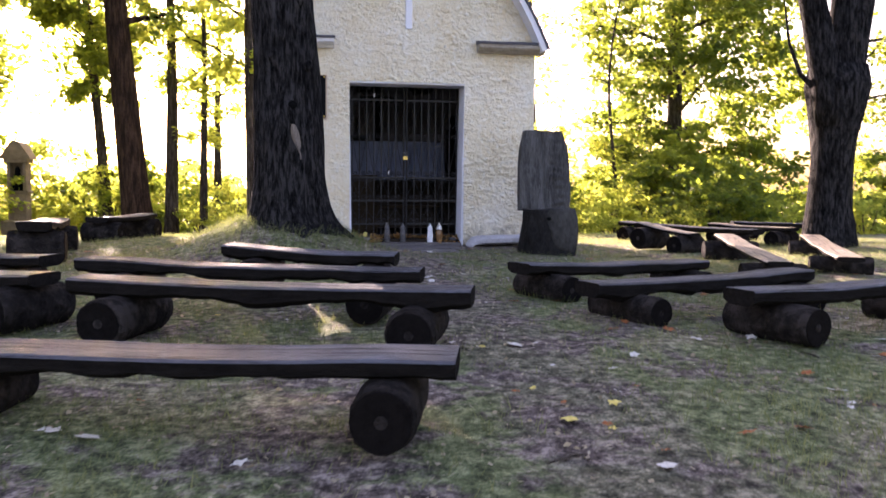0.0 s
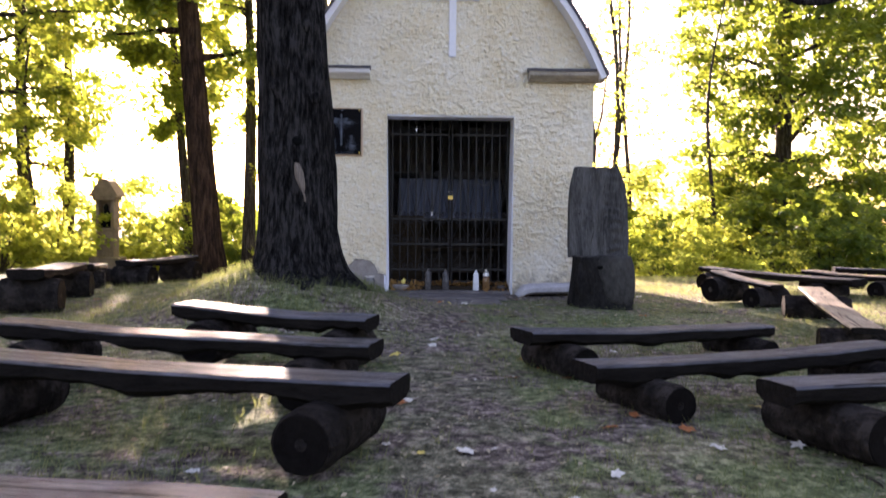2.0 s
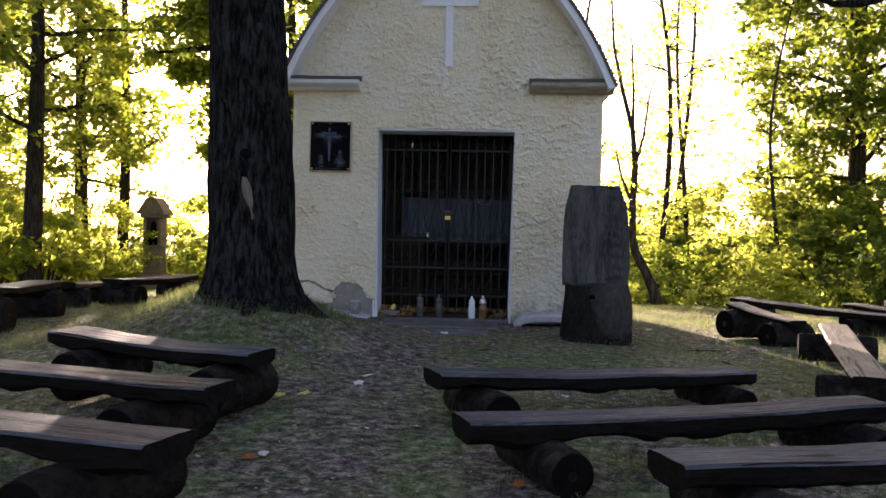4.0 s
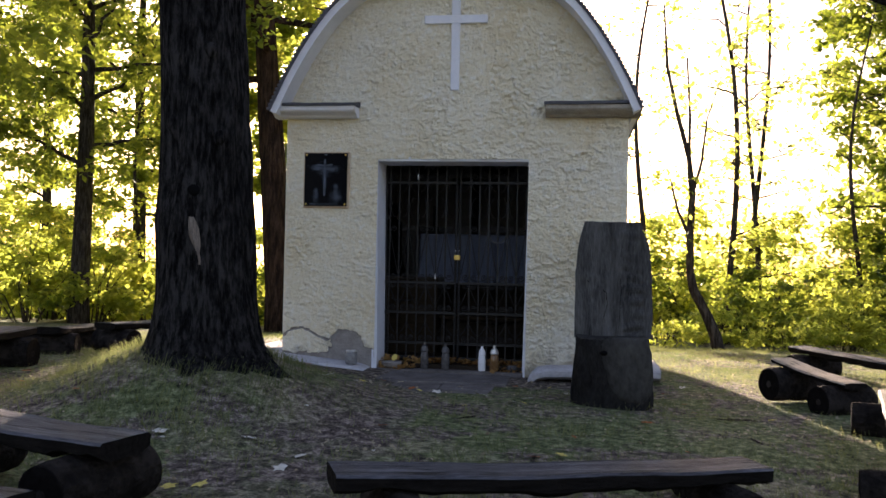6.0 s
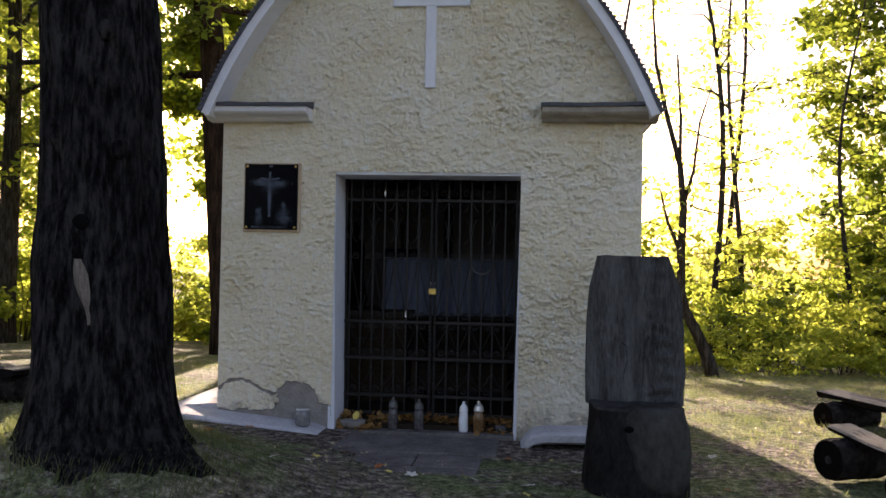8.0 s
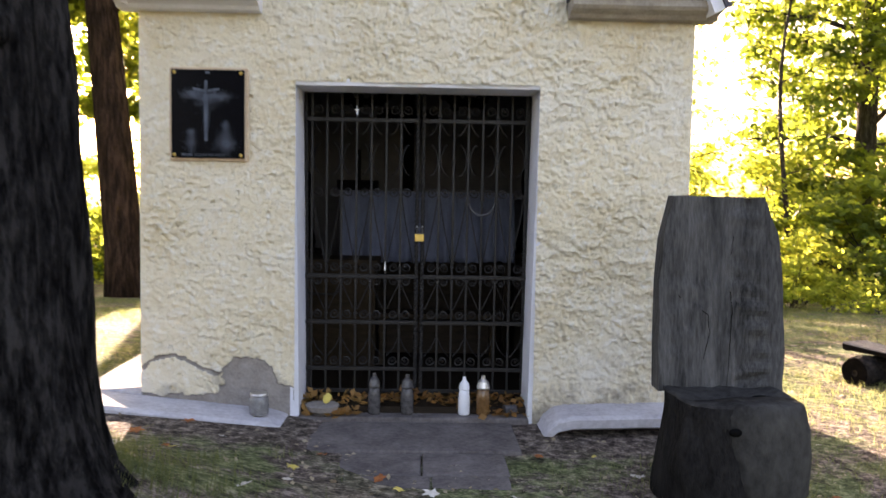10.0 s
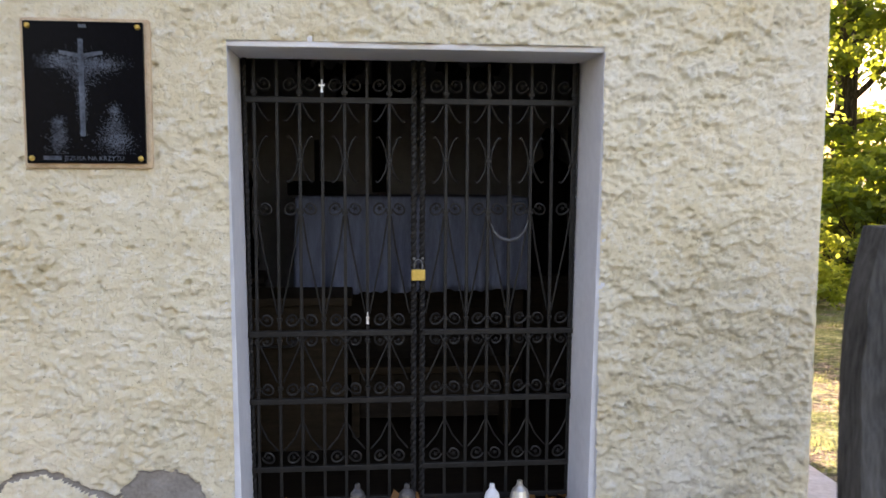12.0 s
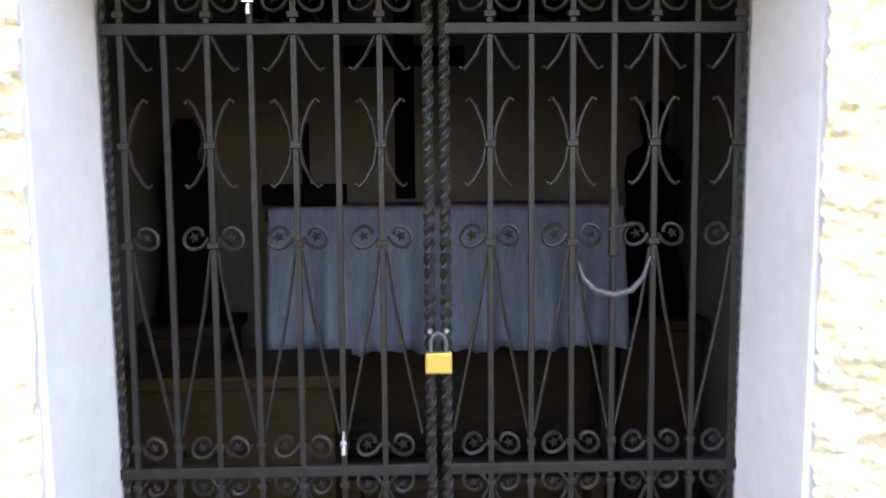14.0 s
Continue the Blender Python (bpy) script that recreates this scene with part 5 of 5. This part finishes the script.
        prof = max(0.12, math.sin(math.pi * min(1, 0.18 + f * 0.80)) ** shape)
        ln = radius * prof * rg.uniform(0.7, 1.15)
        rise = rg.uniform(-0.15, 0.75) + 0.5 * f
        d = Vector((math.cos(a), math.sin(a), rise)).normalized()
        line = [p]
        for j in range(1, 6):
            line.append(p + d * ln * j / 5 + Vector((rg.normal(0, 0.10), rg.normal(0, 0.10), -0.10 * ln * (j / 5) ** 2 * 0.6)))
        tube(lb, line, 0.03, 5, [max(0.008, r0 * 0.28 * (1 - j / 5.5)) for j in range(6)])
        nl = int(leaves / limbs * (0.5 + prof))
        twigs = max(3, int(ln * 3.2))
        for w in range(twigs):
            u = rg.uniform(0.22, 1.0)
            q = line[int(u * 4.999)].lerp(line[int(u * 4.999) + 1], u * 4.999 - int(u * 4.999))
            ta = a + rg.uniform(-1.5, 1.5)
            tl = rg.uniform(0.35, 0.9) * (0.5 + 0.15 * ln)
            td = Vector((math.cos(ta), math.sin(ta), rg.uniform(-0.7, 0.75)))
            if w % 2 == 0:
                tube(lb, [q, q + td * tl * 0.5, q + td * tl + Vector((0, 0, -0.06))], 0.006, 4, [0.010, 0.007, 0.003])
            for _ in range(max(1, nl // twigs)):
                v = rg.uniform(0.1, 1.1)
                cents.append((q.x + td.x * tl * v + rg.normal(0, 0.17), q.y + td.y * tl * v + rg.normal(0, 0.17), q.z + td.z * tl * v + rg.normal(0, 0.15) - 0.06 * v))
        part("limb", lb, bark, ob)
    # loose clumps that round out the crown between the limbs
    for k in range(clumps):
        f = rg.uniform(0.0, 1.0) ** 0.85
        z = crown_from + (height - crown_from) * f
        t = min(0.999, max(0, z / height)) * m
        p = pts[int(t)].lerp(pts[min(m, int(t) + 1)], t - int(t))
        a = rg.uniform(0, math.tau)
        env = radius * max(0.15, math.sin(math.pi * min(1, 0.18 + f * 0.80)) ** shape) * (0.85 + 0.3 * noise.noise((math.cos(a) * 1.5 + seed, math.sin(a) * 1.5, f * 4)))
        r = env * rg.uniform(0.25, 1.0) ** 0.5
        s = rg.uniform(0.32, 0.75)
        for _ in range(int(per_clump * rg.uniform(0.5, 1.5))):
            u, v = rg.uniform(0, math.tau), rg.uniform(0, 1) ** 0.5
            cents.append((p.x + r * math.cos(a) + s * v * math.cos(u), p.y + r * math.sin(a) + s * v * math.sin(u), z + rg.normal(0, 0.13) - 0.22 * v * v))
    cr = new("crown", leaf_mesh("crown", cents, leaf_size, mat, seed))
    cr.parent = ob
    return ob


def bush(label, height, radius, leaves, leaf_size, mat, seed, clumps=34):
    """Stems that end in loose clumps of leaves, with gaps between."""
    rg = np.random.RandomState(seed)
    ob = thing("bush", (0, 0, 0), label, "bush", "undergrowth behind the chapel")
    st = B()
    cents = []
    for k in range(clumps):
        a, sp = rg.uniform(0, math.tau), rg.uniform(0.0, 1.0) ** 0.6
        h = height * rg.uniform(0.12, 1.0) * (1 - 0.45 * sp * sp)
        tip = Vector((math.cos(a) * radius * sp, math.sin(a) * radius * sp, h))
        if k % 3 == 0:
            tube(st, [Vector((0.1 * math.cos(a), 0.1 * math.sin(a), -0.3)), tip * 0.5 + Vector((rg.normal(0, 0.1), rg.normal(0, 0.1), 0.12)), tip], 0.01, 4, [0.020, 0.013, 0.005])
        s = rg.uniform(0.20, 0.42)
        n = int(leaves / clumps * rg.uniform(0.5, 1.5))
        for _ in range(n):
            d = rg.normal(0, 1, 3)
            d /= np.linalg.norm(d)
            r = s * rg.uniform(0.2, 1.0)
            cents.append((tip.x + d[0] * r * 1.5, tip.y + d[1] * r * 1.5, max(0.02, tip.z + d[2] * r * 0.7)))
    tagged(part("woody_base", st, M["thin_bark"], ob), kind="stuff")
    f = new("foliage", leaf_mesh("foliage", cents, leaf_size, mat, seed, 0.3, 0.5))
    f.parent = ob
    return ob


def put(ob, x, y, turn=0.0, scale=1.0, sink=0.0):
    ob.scale = (scale, scale, scale)
    ob.matrix_basis = pose(x, y, ground_z(x, y) - sink, 0, 0, turn) @ Matrix.Diagonal((scale, scale, scale, 1))
    return ob


def again(ob, x, y, turn=0.0, scale=1.0, sink=0.0):
    c = copy_thing(ob, Matrix())
    c.scale = (1, 1, 1)
    return put(c, x, y, turn, scale, sink)


# the large leafy tree and the trees that stand round the clearing
put(forest_tree("maple_tree", "broad green-leaved tree with low branches in backlight", 14.5, 0.32, 0.9, 4.4, 9000, 0.235, M["leaf_a"], M["thin_bark"], 11, limbs=40, shape=0.45, clumps=370, per_clump=72), 11.6, 16.6)
put(forest_tree("pine_tree", "tall reddish-barked tree leaning slightly, crown above", 15, 0.37, 5.2, 3.0, 4200, 0.18, M["leaf_a"], M["pine_bark"], 12, (-0.085, 0.0), 16), -5.25, 10.1)
mid = put(forest_tree("slender_tree", "slender forest tree with yellow-green leaves", 13, 0.19, 4.0, 1.9, 2900, 0.20, M["leaf_b"], M["thin_bark"], 13, (0.008, 0), 20, bend=0.18), -4.9, 12.9)
again(mid, -12.2, 19.2, 15, 1.15); again(mid, -3.95, 12.2, 70, 0.62); again(mid, -3.7, 14.2, 130, 0.7); again(mid, -2.5, 10.0, 200, 1.0)
# added tree behind the pine: its crown keeps low sun off the front bench
put(forest_tree("sun_block_tree", "added slender leaning tree, its dense high crown blocking the sun", 12, 0.17, 4.3, 1.8, 9500, 0.21, M["leaf_c"], M["thin_bark"], 19, (-0.08, 0), 24, clumps=90, per_clump=60), -6.9, 15.0)
tall_t = put(forest_tree("forest_tree", "tall forest tree with spreading leafy branches", 15, 0.27, 3.9, 4.0, 6000, 0.21, M["leaf_c"], M["thin_bark"], 14, (0.01, 0), 24, bend=0.2, clumps=150, per_clump=60), -13.6, 19.0)
again(tall_t, -11.5, 12.0, 90, 0.95); again(tall_t, -18.0, 14.0, 160, 0.95)
again(tall_t, -10.5, 5.5, 200, 1.2); again(tall_t, 18.5, 17.0, 40, 1.0); again(tall_t, 21.0, 11.0, 100, 1.0); again(tall_t, -21.0, 25.0, 20, 1.0)
sap = put(forest_tree("sapling", "thin bare-stemmed sapling with sparse leaves", 9, 0.07, 1.4, 1.5, 560, 0.14, M["leaf_b"], M["thin_bark"], 15, (-0.03, 0), 18, bend=0.45), 2.9, 9.4)
again(sap, 4.9, 12.5, 100, 1.25); again(sap, 7.4, 22.3, 210, 1.7); again(sap, 6.2, 15.0, 30, 1.2); again(sap, -7.4, 16.0, 60, 1.2); again(sap, -12.0, 16.5, 10, 1.1); again(sap, 8.4, 13.5, 330, 1.0)
fork = thing("forked_tree", (6.3, -0.4, -0.2), "dark tree forking into two upright stems", "tree")
FX, FY = 6.25, -0.4
part("trunk", trunk_mesh([(FX + 0.02 * z, FY, z) for z in (-0.4, 0.0, 0.4, 0.9, 1.4, 1.8, 2.2, 2.5)], [0.44, 0.36, 0.31, 0.30, 0.33, 0.40, 0.44, 0.36], 20, 0.16, 4.0), M["bark"], fork, smooth=True)
for s, l in ((-1, 0.9), (1, 0.6), (0.25, 0.3)):
    part("stem", trunk_mesh([(FX + 0.05 + s * (0.14 + l * 0.28 * max(0, z - 1.9)), FY + 0.1 * s, z) for z in (1.6, 2.2, 2.8, 3.4, 4.2, 5.2, 6.5)], [0.25, 0.24, 0.21, 0.19, 0.17, 0.14, 0.09], 14, 0.07, 5.0 + s), M["bark"], fork, smooth=True)
part("limb", tube(B(), [(FX + 0.10, FY, 4.10), (5.6, FY, 3.92), (5.09, FY, 3.74), (4.70, FY, 3.56), (4.50, FY, 3.52), (4.26, FY, 3.52), (3.92, FY, 3.65), (3.5, FY, 3.80), (3.17, FY, 3.78)], 0.05, 7, [0.07, 0.06, 0.05, 0.045, 0.042, 0.036, 0.026, 0.016, 0.008]), M["bark"], fork)
part("limb", tube(B(), [(FX - 0.25, FY, 2.1), (FX - 0.55, FY, 2.35), (FX - 0.75, FY, 2.8), (FX - 0.85, FY, 3.4)], 0.05, 7, [0.05, 0.035, 0.022, 0.010]), M["bark"], fork)

bent = thing("bent_tree", (3.95, 7.6, -0.5), "thin crooked tree with a leaning foot and forked top", "tree")
part("trunk", tube(B(), [(4.05, 7.6, -0.75), (3.92, 7.6, -0.2), (3.75, 7.6, 0.2), (3.52, 7.6, 0.62), (3.45, 7.6, 0.95), (3.44, 7.6, 1.6), (3.47, 7.6, 2.4), (3.40, 7.6, 3.1), (3.18, 7.6, 3.9), (2.98, 7.6, 4.8), (2.90, 7.6, 6.0)], 0.06, 9, [0.13, 0.11, 0.095, 0.085, 0.075, 0.07, 0.065, 0.05, 0.04, 0.03, 0.015]), M["thin_bark"], bent, smooth=True)
for pts in ([(3.47, 7.6, 2.4), (3.62, 7.55, 3.0), (3.70, 7.5, 3.8), (3.95, 7.5, 4.6)], [(3.40, 7.6, 3.1), (3.42, 7.7, 3.9), (3.35, 7.7, 5.0)], [(3.44, 7.6, 1.6), (3.2, 7.5, 2.1), (3.05, 7.5, 2.7)]):
    part("limb", tube(B(), pts, 0.03, 6, [0.035, 0.026, 0.018, 0.008][:len(pts)]), M["thin_bark"], bent)
rb = np.random.RandomState(31)
cents = []
for cx, cz, n in ((3.7, 1.9, 60), (3.2, 2.6, 70), (3.9, 3.4, 60), (3.0, 4.2, 60), (3.5, 1.3, 50), (3.1, 1.6, 50)):
    cents += [(cx + rb.normal(0, 0.30), 7.6 + rb.normal(0, 0.3), cz + rb.normal(0, 0.10)) for _ in range(n)]
crown = new("crown", leaf_mesh("crown", cents, 0.13, M["leaf_b"], 31))
crown.data.transform(Matrix.Translation(-bent.location))
crown.parent = bent

# undergrowth on the falling slope behind
b1 = put(bush("yellow-green leafy undergrowth in backlight", 2.0, 1.9, 2600, 0.17, M["leaf_b"], 21), -7.2, 17.5)
b2 = put(bush("green leafy undergrowth in backlight", 2.7, 2.0, 3000, 0.19, M["leaf_a"], 22, 40), 9.4, 12.4)
b3 = put(bush("tall thin yellow-green shrub in backlight", 3.4, 1.5, 1900, 0.15, M["leaf_b"], 23, 30), -12.4, 18.5)
b4 = put(bush("low sparse yellow shrub in backlight", 1.2, 1.6, 1300, 0.15, M["leaf_b"], 24, 22), 5.2, 12.0)
kinds = (b1, b1, b2, b3, b4)
rg = random.Random(9)
for k in range(44):
    x = -26 + 52 * (k + rg.random()) / 44
    y = rg.uniform(15.5, 22.0)
    if abs(x - 11.6) < 1.2 or (-11.8 < x < -7.6 and y < 19):
        y += 4
    again(rg.choice(kinds), x, y, rg.uniform(0, 360), rg.uniform(0.7, 1.2))
for k in range(34):
    x = -34 + 68 * (k + rg.random()) / 34
    again(rg.choice((b1, b2, b3)), x, rg.uniform(24, 33), rg.uniform(0, 360), rg.uniform(1.2, 1.9))
for k in range(22):
    x = -45 + 90 * (k + rg.random()) / 22
    again(rg.choice((tall_t, mid)), x, rg.uniform(36, 58), rg.uniform(0, 360), rg.uniform(0.5, 0.68), 1.0)
for x, y, s in ((7.2, 10.6, 0.7), (9.6, 9.2, 0.8), (12.5, 10.5, 1.0), (5.4, 12.2, 0.7), (14.5, 7.0, 1.0), (-14.5, 8.0, 1.0), (-3.2, 15.5, 0.8), (1.5, 15.0, 1.0), (11.5, 6.0, 0.9), (13.2, 14.0, 1.2), (10.6, 14.6, 1.1)):
    again(rg.choice((b1, b2, b4)), x, y, rg.uniform(0, 360), s)

for ob, x, y, s in ((b1, -11.8, 13.2, 1.1), (b3, -12.8, 16.0, 1.0), (b1, -14.0, 14.5, 1.3), (b3, -6.4, 14.2, 0.75), (b1, -10.6, 18.6, 1.3), (b4, 2.9, 8.4, 0.5), (b1, 4.2, 9.6, 0.42), (b4, 5.3, 8.6, 0.55), (b1, 6.6, 9.3, 0.45), (b4, 7.7, 8.2, 0.6), (b2, 9.0, 8.6, 0.5), (b4, 10.3, 7.4, 0.6), (b3, 3.2, 14.5, 1.1), (b3, 4.6, 16.4, 1.3), (b3, 6.0, 13.6, 1.0), (b3, 7.4, 16.8, 1.3), (b3, 8.8, 14.5, 1.15), (b2, 10.4, 13.0, 1.1), (b3, -13.0, 12.0, 1.1), (b3, -10.8, 14.8, 0.9), (b3, -15.0, 13.5, 1.25), (b1, -3.3, 12.6, 0.7), (b3, -4.4, 15.6, 0.8)):
    again(ob, x, y, 40 * s, s)


# ---- wayside shrine ----
def shrine(x, y):
    z = ground_z(x, y)
    ob = thing("wayside_shrine", (x, y, z), "weathered sandstone pillar shrine with gabled top", "shrine")
    part("plinth", box(B(), x - 0.44, x + 0.44, y - 0.40, y + 0.40, z - 0.2, z + 0.45, 0.03), M["sandstone"], ob)
    part("shaft", box(B(), x - 0.26, x + 0.26, y - 0.25, y + 0.25, z + 0.451, z + 1.25, 0.02), M["sandstone"], ob)
    part("ledge", box(B(), x - 0.32, x + 0.32, y - 0.30, y + 0.30, z + 1.252, z + 1.33, 0.015), M["sandstone"], ob)
    for s in (-1, 1):
        part("niche_post", box(B(), min(x + s * 0.17, x + s * 0.27), max(x + s * 0.17, x + s * 0.27), y - 0.25, y + 0.25, z + 1.332, z + 2.15, 0.015), M["sandstone"], ob)
    part("niche_back", box(B(), x - 0.17, x + 0.17, y + 0.05, y + 0.25, z + 1.332, z + 2.15), M["sandstone"], ob)
    part("entablature", box(B(), x - 0.34, x + 0.34, y - 0.32, y + 0.32, z + 2.152, z + 2.26, 0.02), M["sandstone"], ob)
    tri = [(-0.43, 2.262), (0.43, 2.262), (0.40, 2.34), (0.14, 2.74), (0, 2.80), (-0.14, 2.74), (-0.40, 2.34)]
    part("gable_cap", loft(B(), [[(x + a, yy, z + h) for a, h in tri] for yy in (y - 0.38, y + 0.38)]), M["sandstone"], ob, "gabled stone cap")
    bm = B()
    loft(bm, [[(x + r * math.cos(a), y - 0.13 + r * 0.8 * math.sin(a), z + h) for a in (math.tau * k / 12 for k in range(12))] for r, h in ((0.15, 1.332), (0.17, 1.5), (0.13, 1.75), (0.07, 1.86), (0.085, 1.95), (0.03, 2.05))])
    tagged(part("statue", bm, M["black"], None, smooth=True), "small dark figure in the shrine niche", "statue")


shrine(-9.6, 15.6)


# ---- litter and grass ----
def leaf_blade(size, curl, seed):
    rg = random.Random(seed)
    bm = B()
    n = 15
    c = bm.verts.new((0, 0, 0.002))
    ring = []
    for k in range(n):
        a = math.tau * k / n
        r = size * (0.75 + 0.35 * rg.random()) * (1.12 if k % 3 == 0 else 0.75)
        ring.append(bm.verts.new((r * math.cos(a), 0.8 * r * math.sin(a), curl * rg.uniform(-0.1, 1.0) * size * 0.22)))
    for k in range(n):
        bm.faces.new((c, ring[k], ring[(k + 1) % n]))
    return bm


def leaf_proto(name, mat, size, curl, seed):
    bm = leaf_blade(size, curl, seed)
    me = bpy.data.meshes.new(name)
    bm.to_mesh(me); bm.free()
    me.materials.append(mat)
    return me


leaf_kinds = [(leaf_proto("fallen_leaf", M["pale_leaf"], 0.062, 0.6, s), "pale curled fallen leaf on the turf") for s in (1, 2, 3)] + [(leaf_proto("fallen_leaf", M["yellow_leaf"], 0.056, 0.6, s), "yellow fallen leaf on the turf") for s in (4, 5)] + [(leaf_proto("fallen_leaf", M["rust_leaf"], 0.058, 0.8, s), "russet curled fallen leaf on the turf") for s in (6, 7)]
rg = random.Random(77)
for k in range(290):
    if k < 40:
        x, y = rg.uniform(-2.2, 2.2), rg.uniform(-1.9, -0.36)
    elif k < 140:
        x, y = rg.uniform(-1.0, 2.8), rg.uniform(-10, -3)
    else:
        x, y = rg.uniform(-4.5, 5.0), rg.uniform(-10, 0)
    if (-1.9 < x < 1.9 and y > -0.35) or ((x + 1.6) ** 2 + (y + 2.5) ** 2 < 0.5) or (1.1 < x < 2.05 and -2.0 < y < -1.1):
        continue
    me, lab = rg.choice(leaf_kinds[:3] * 2 + leaf_kinds[3:5] + leaf_kinds[5:] * 2)
    ob = tagged(new("fallen_leaf", me), lab, "leaf", "fallen leaves on the turf")
    s = rg.uniform(0.3, 1.0)
    ob.matrix_basis = pose(x, y, ground_z(x, y) + 0.012, rg.uniform(-14, 14), rg.uniform(-14, 14), rg.uniform(0, 360)) @ Matrix.Diagonal((s, s, s, 1))

rgn = np.random.RandomState(5)
lit = []
for k in range(15000):
    x, y = rgn.uniform(-6, 6.5), rgn.uniform(-11, 4)
    if k > 6000 and noise.noise((x * 1.3, y * 1.3, 8)) < 0.05:
        continue
    if -1.85 < x < 1.85 and y > -0.34:
        continue
    lit.append((x, y, ground_z(x, y) + 0.008))
drift = []
for _ in range(330):
    x, y = rgn.uniform(-0.77, 0.77), rgn.uniform(0.13, 0.38)
    drift.append((x, y, -0.055 + rgn.uniform(0, 0.03)))
for _ in range(110):
    x, y = rgn.uniform(-0.77, -0.40), rgn.uniform(-0.03, 0.13)
    drift.append((x, y, -0.098 + rgn.uniform(0, 0.02)))
for _ in range(30):
    x, y = rgn.uniform(0.50, 0.77), rgn.uniform(0.0, 0.13)
    drift.append((x, y, -0.098 + rgn.uniform(0, 0.02)))
tagged(new("leaf_drift", leaf_mesh("leaf_drift", drift, 0.062, M["autumn"], 18, -0.15, 0.45)), "drift of orange-brown dry leaves on the threshold", "leaf litter", kind="stuff")
lo = new("leaf_litter", leaf_mesh("leaf_litter", lit, 0.032, M["litter"], 8, 0.0, 0.30))
tagged(lo, "brown dry leaf litter scattered on the turf", "leaf litter", kind="stuff")


def grass_mesh(n, seed):
    rg = np.random.RandomState(seed)
    vs, out = [], 0
    while out < n:
        x, y = rg.uniform(-6.5, 8.5), rg.uniform(-10.5, 9.0)
        if -1.95 < x < 1.95 and -0.33 < y < 4.8:
            continue
        g = noise.noise((x * 0.55, y * 0.55, 11)) + 0.5 * noise.noise((x * 2.3, y * 2.3, 4))
        worn = math.exp(-((x + 0.25) / 0.55) ** 2) if y < -1.2 else 0.0
        if (-0.7 < x < 0.7 and y > -1.55) or (-2.2 < x < 2.2 and -0.72 + 0.25 * noise.noise((x * 2, 0, 3)) < y < 0.0):
            continue
        if rg.uniform(-0.75, 0.55) > g - worn * 0.7:
            continue
        z = flat_ground(x, y)
        for _ in range(5):
            px, py = x + rg.normal(0, 0.035), y + rg.normal(0, 0.035)
            h = rg.uniform(0.02, 0.075) * (1.5 if (x + 1.2) ** 2 + (y + 2.6) ** 2 < 2.2 else 1.0)
            a, l = rg.uniform(0, math.tau), rg.uniform(0.2, 1.1) * h
            w = rg.uniform(0.002, 0.0042)
            b = rg.uniform(0, math.tau)
            vs += [(px - w * math.cos(b), py - w * math.sin(b), z - 0.02), (px + w * math.cos(b), py + w * math.sin(b), z - 0.02), (px + l * math.cos(a), py + l * math.sin(a), z + h)]
            out += 1
    for _ in range(3600):
        a, r = rg.uniform(0, math.tau), 0.42 + abs(rg.normal(0, 0.45))
        x, y = -1.6 + r * math.cos(a), -2.5 + r * math.sin(a)
        z = flat_ground(x, y)
        h = rg.uniform(0.03, 0.10)
        b, l, w = rg.uniform(0, math.tau), rg.uniform(0.2, 0.9) * h, rg.uniform(0.0025, 0.005)
        vs += [(x - w * math.cos(b), y - w * math.sin(b), z - 0.03), (x + w * math.cos(b), y + w * math.sin(b), z - 0.03), (x + l * math.cos(a + 1), y + l * math.sin(a + 1), z + h)]
    me = bpy.data.meshes.new("grass")
    me.from_pydata(vs, [], [(i, i + 1, i + 2) for i in range(0, len(vs), 3)])
    me.materials.append(M["grass"])
    return me


tagged(new("grass", grass_mesh(150000, 3)), "short dry yellowish-green grass", "grass", kind="stuff")


# fallen twigs
rg = random.Random(15)
for k in range(12):
    x, y, a, l = rg.uniform(-3.5, 3.5), rg.uniform(-9.5, -2.0), rg.uniform(0, 6.28), rg.uniform(0.06, 0.16)
    pts = [(x + math.cos(a + 0.15 * s) * l * s, y + math.sin(a + 0.15 * s) * l * s, ground_z(x + math.cos(a) * l * s, y + math.sin(a) * l * s) + 0.012) for s in (-1, -0.4, 0.3, 1)]
    ob = part("twig", tube(B(), pts, 0.006, 5, [0.004, 0.007, 0.006, 0.003]), M["thin_bark"])
    tagged(ob, "thin dry fallen twig on the turf", "twig", "fallen twigs on the turf")
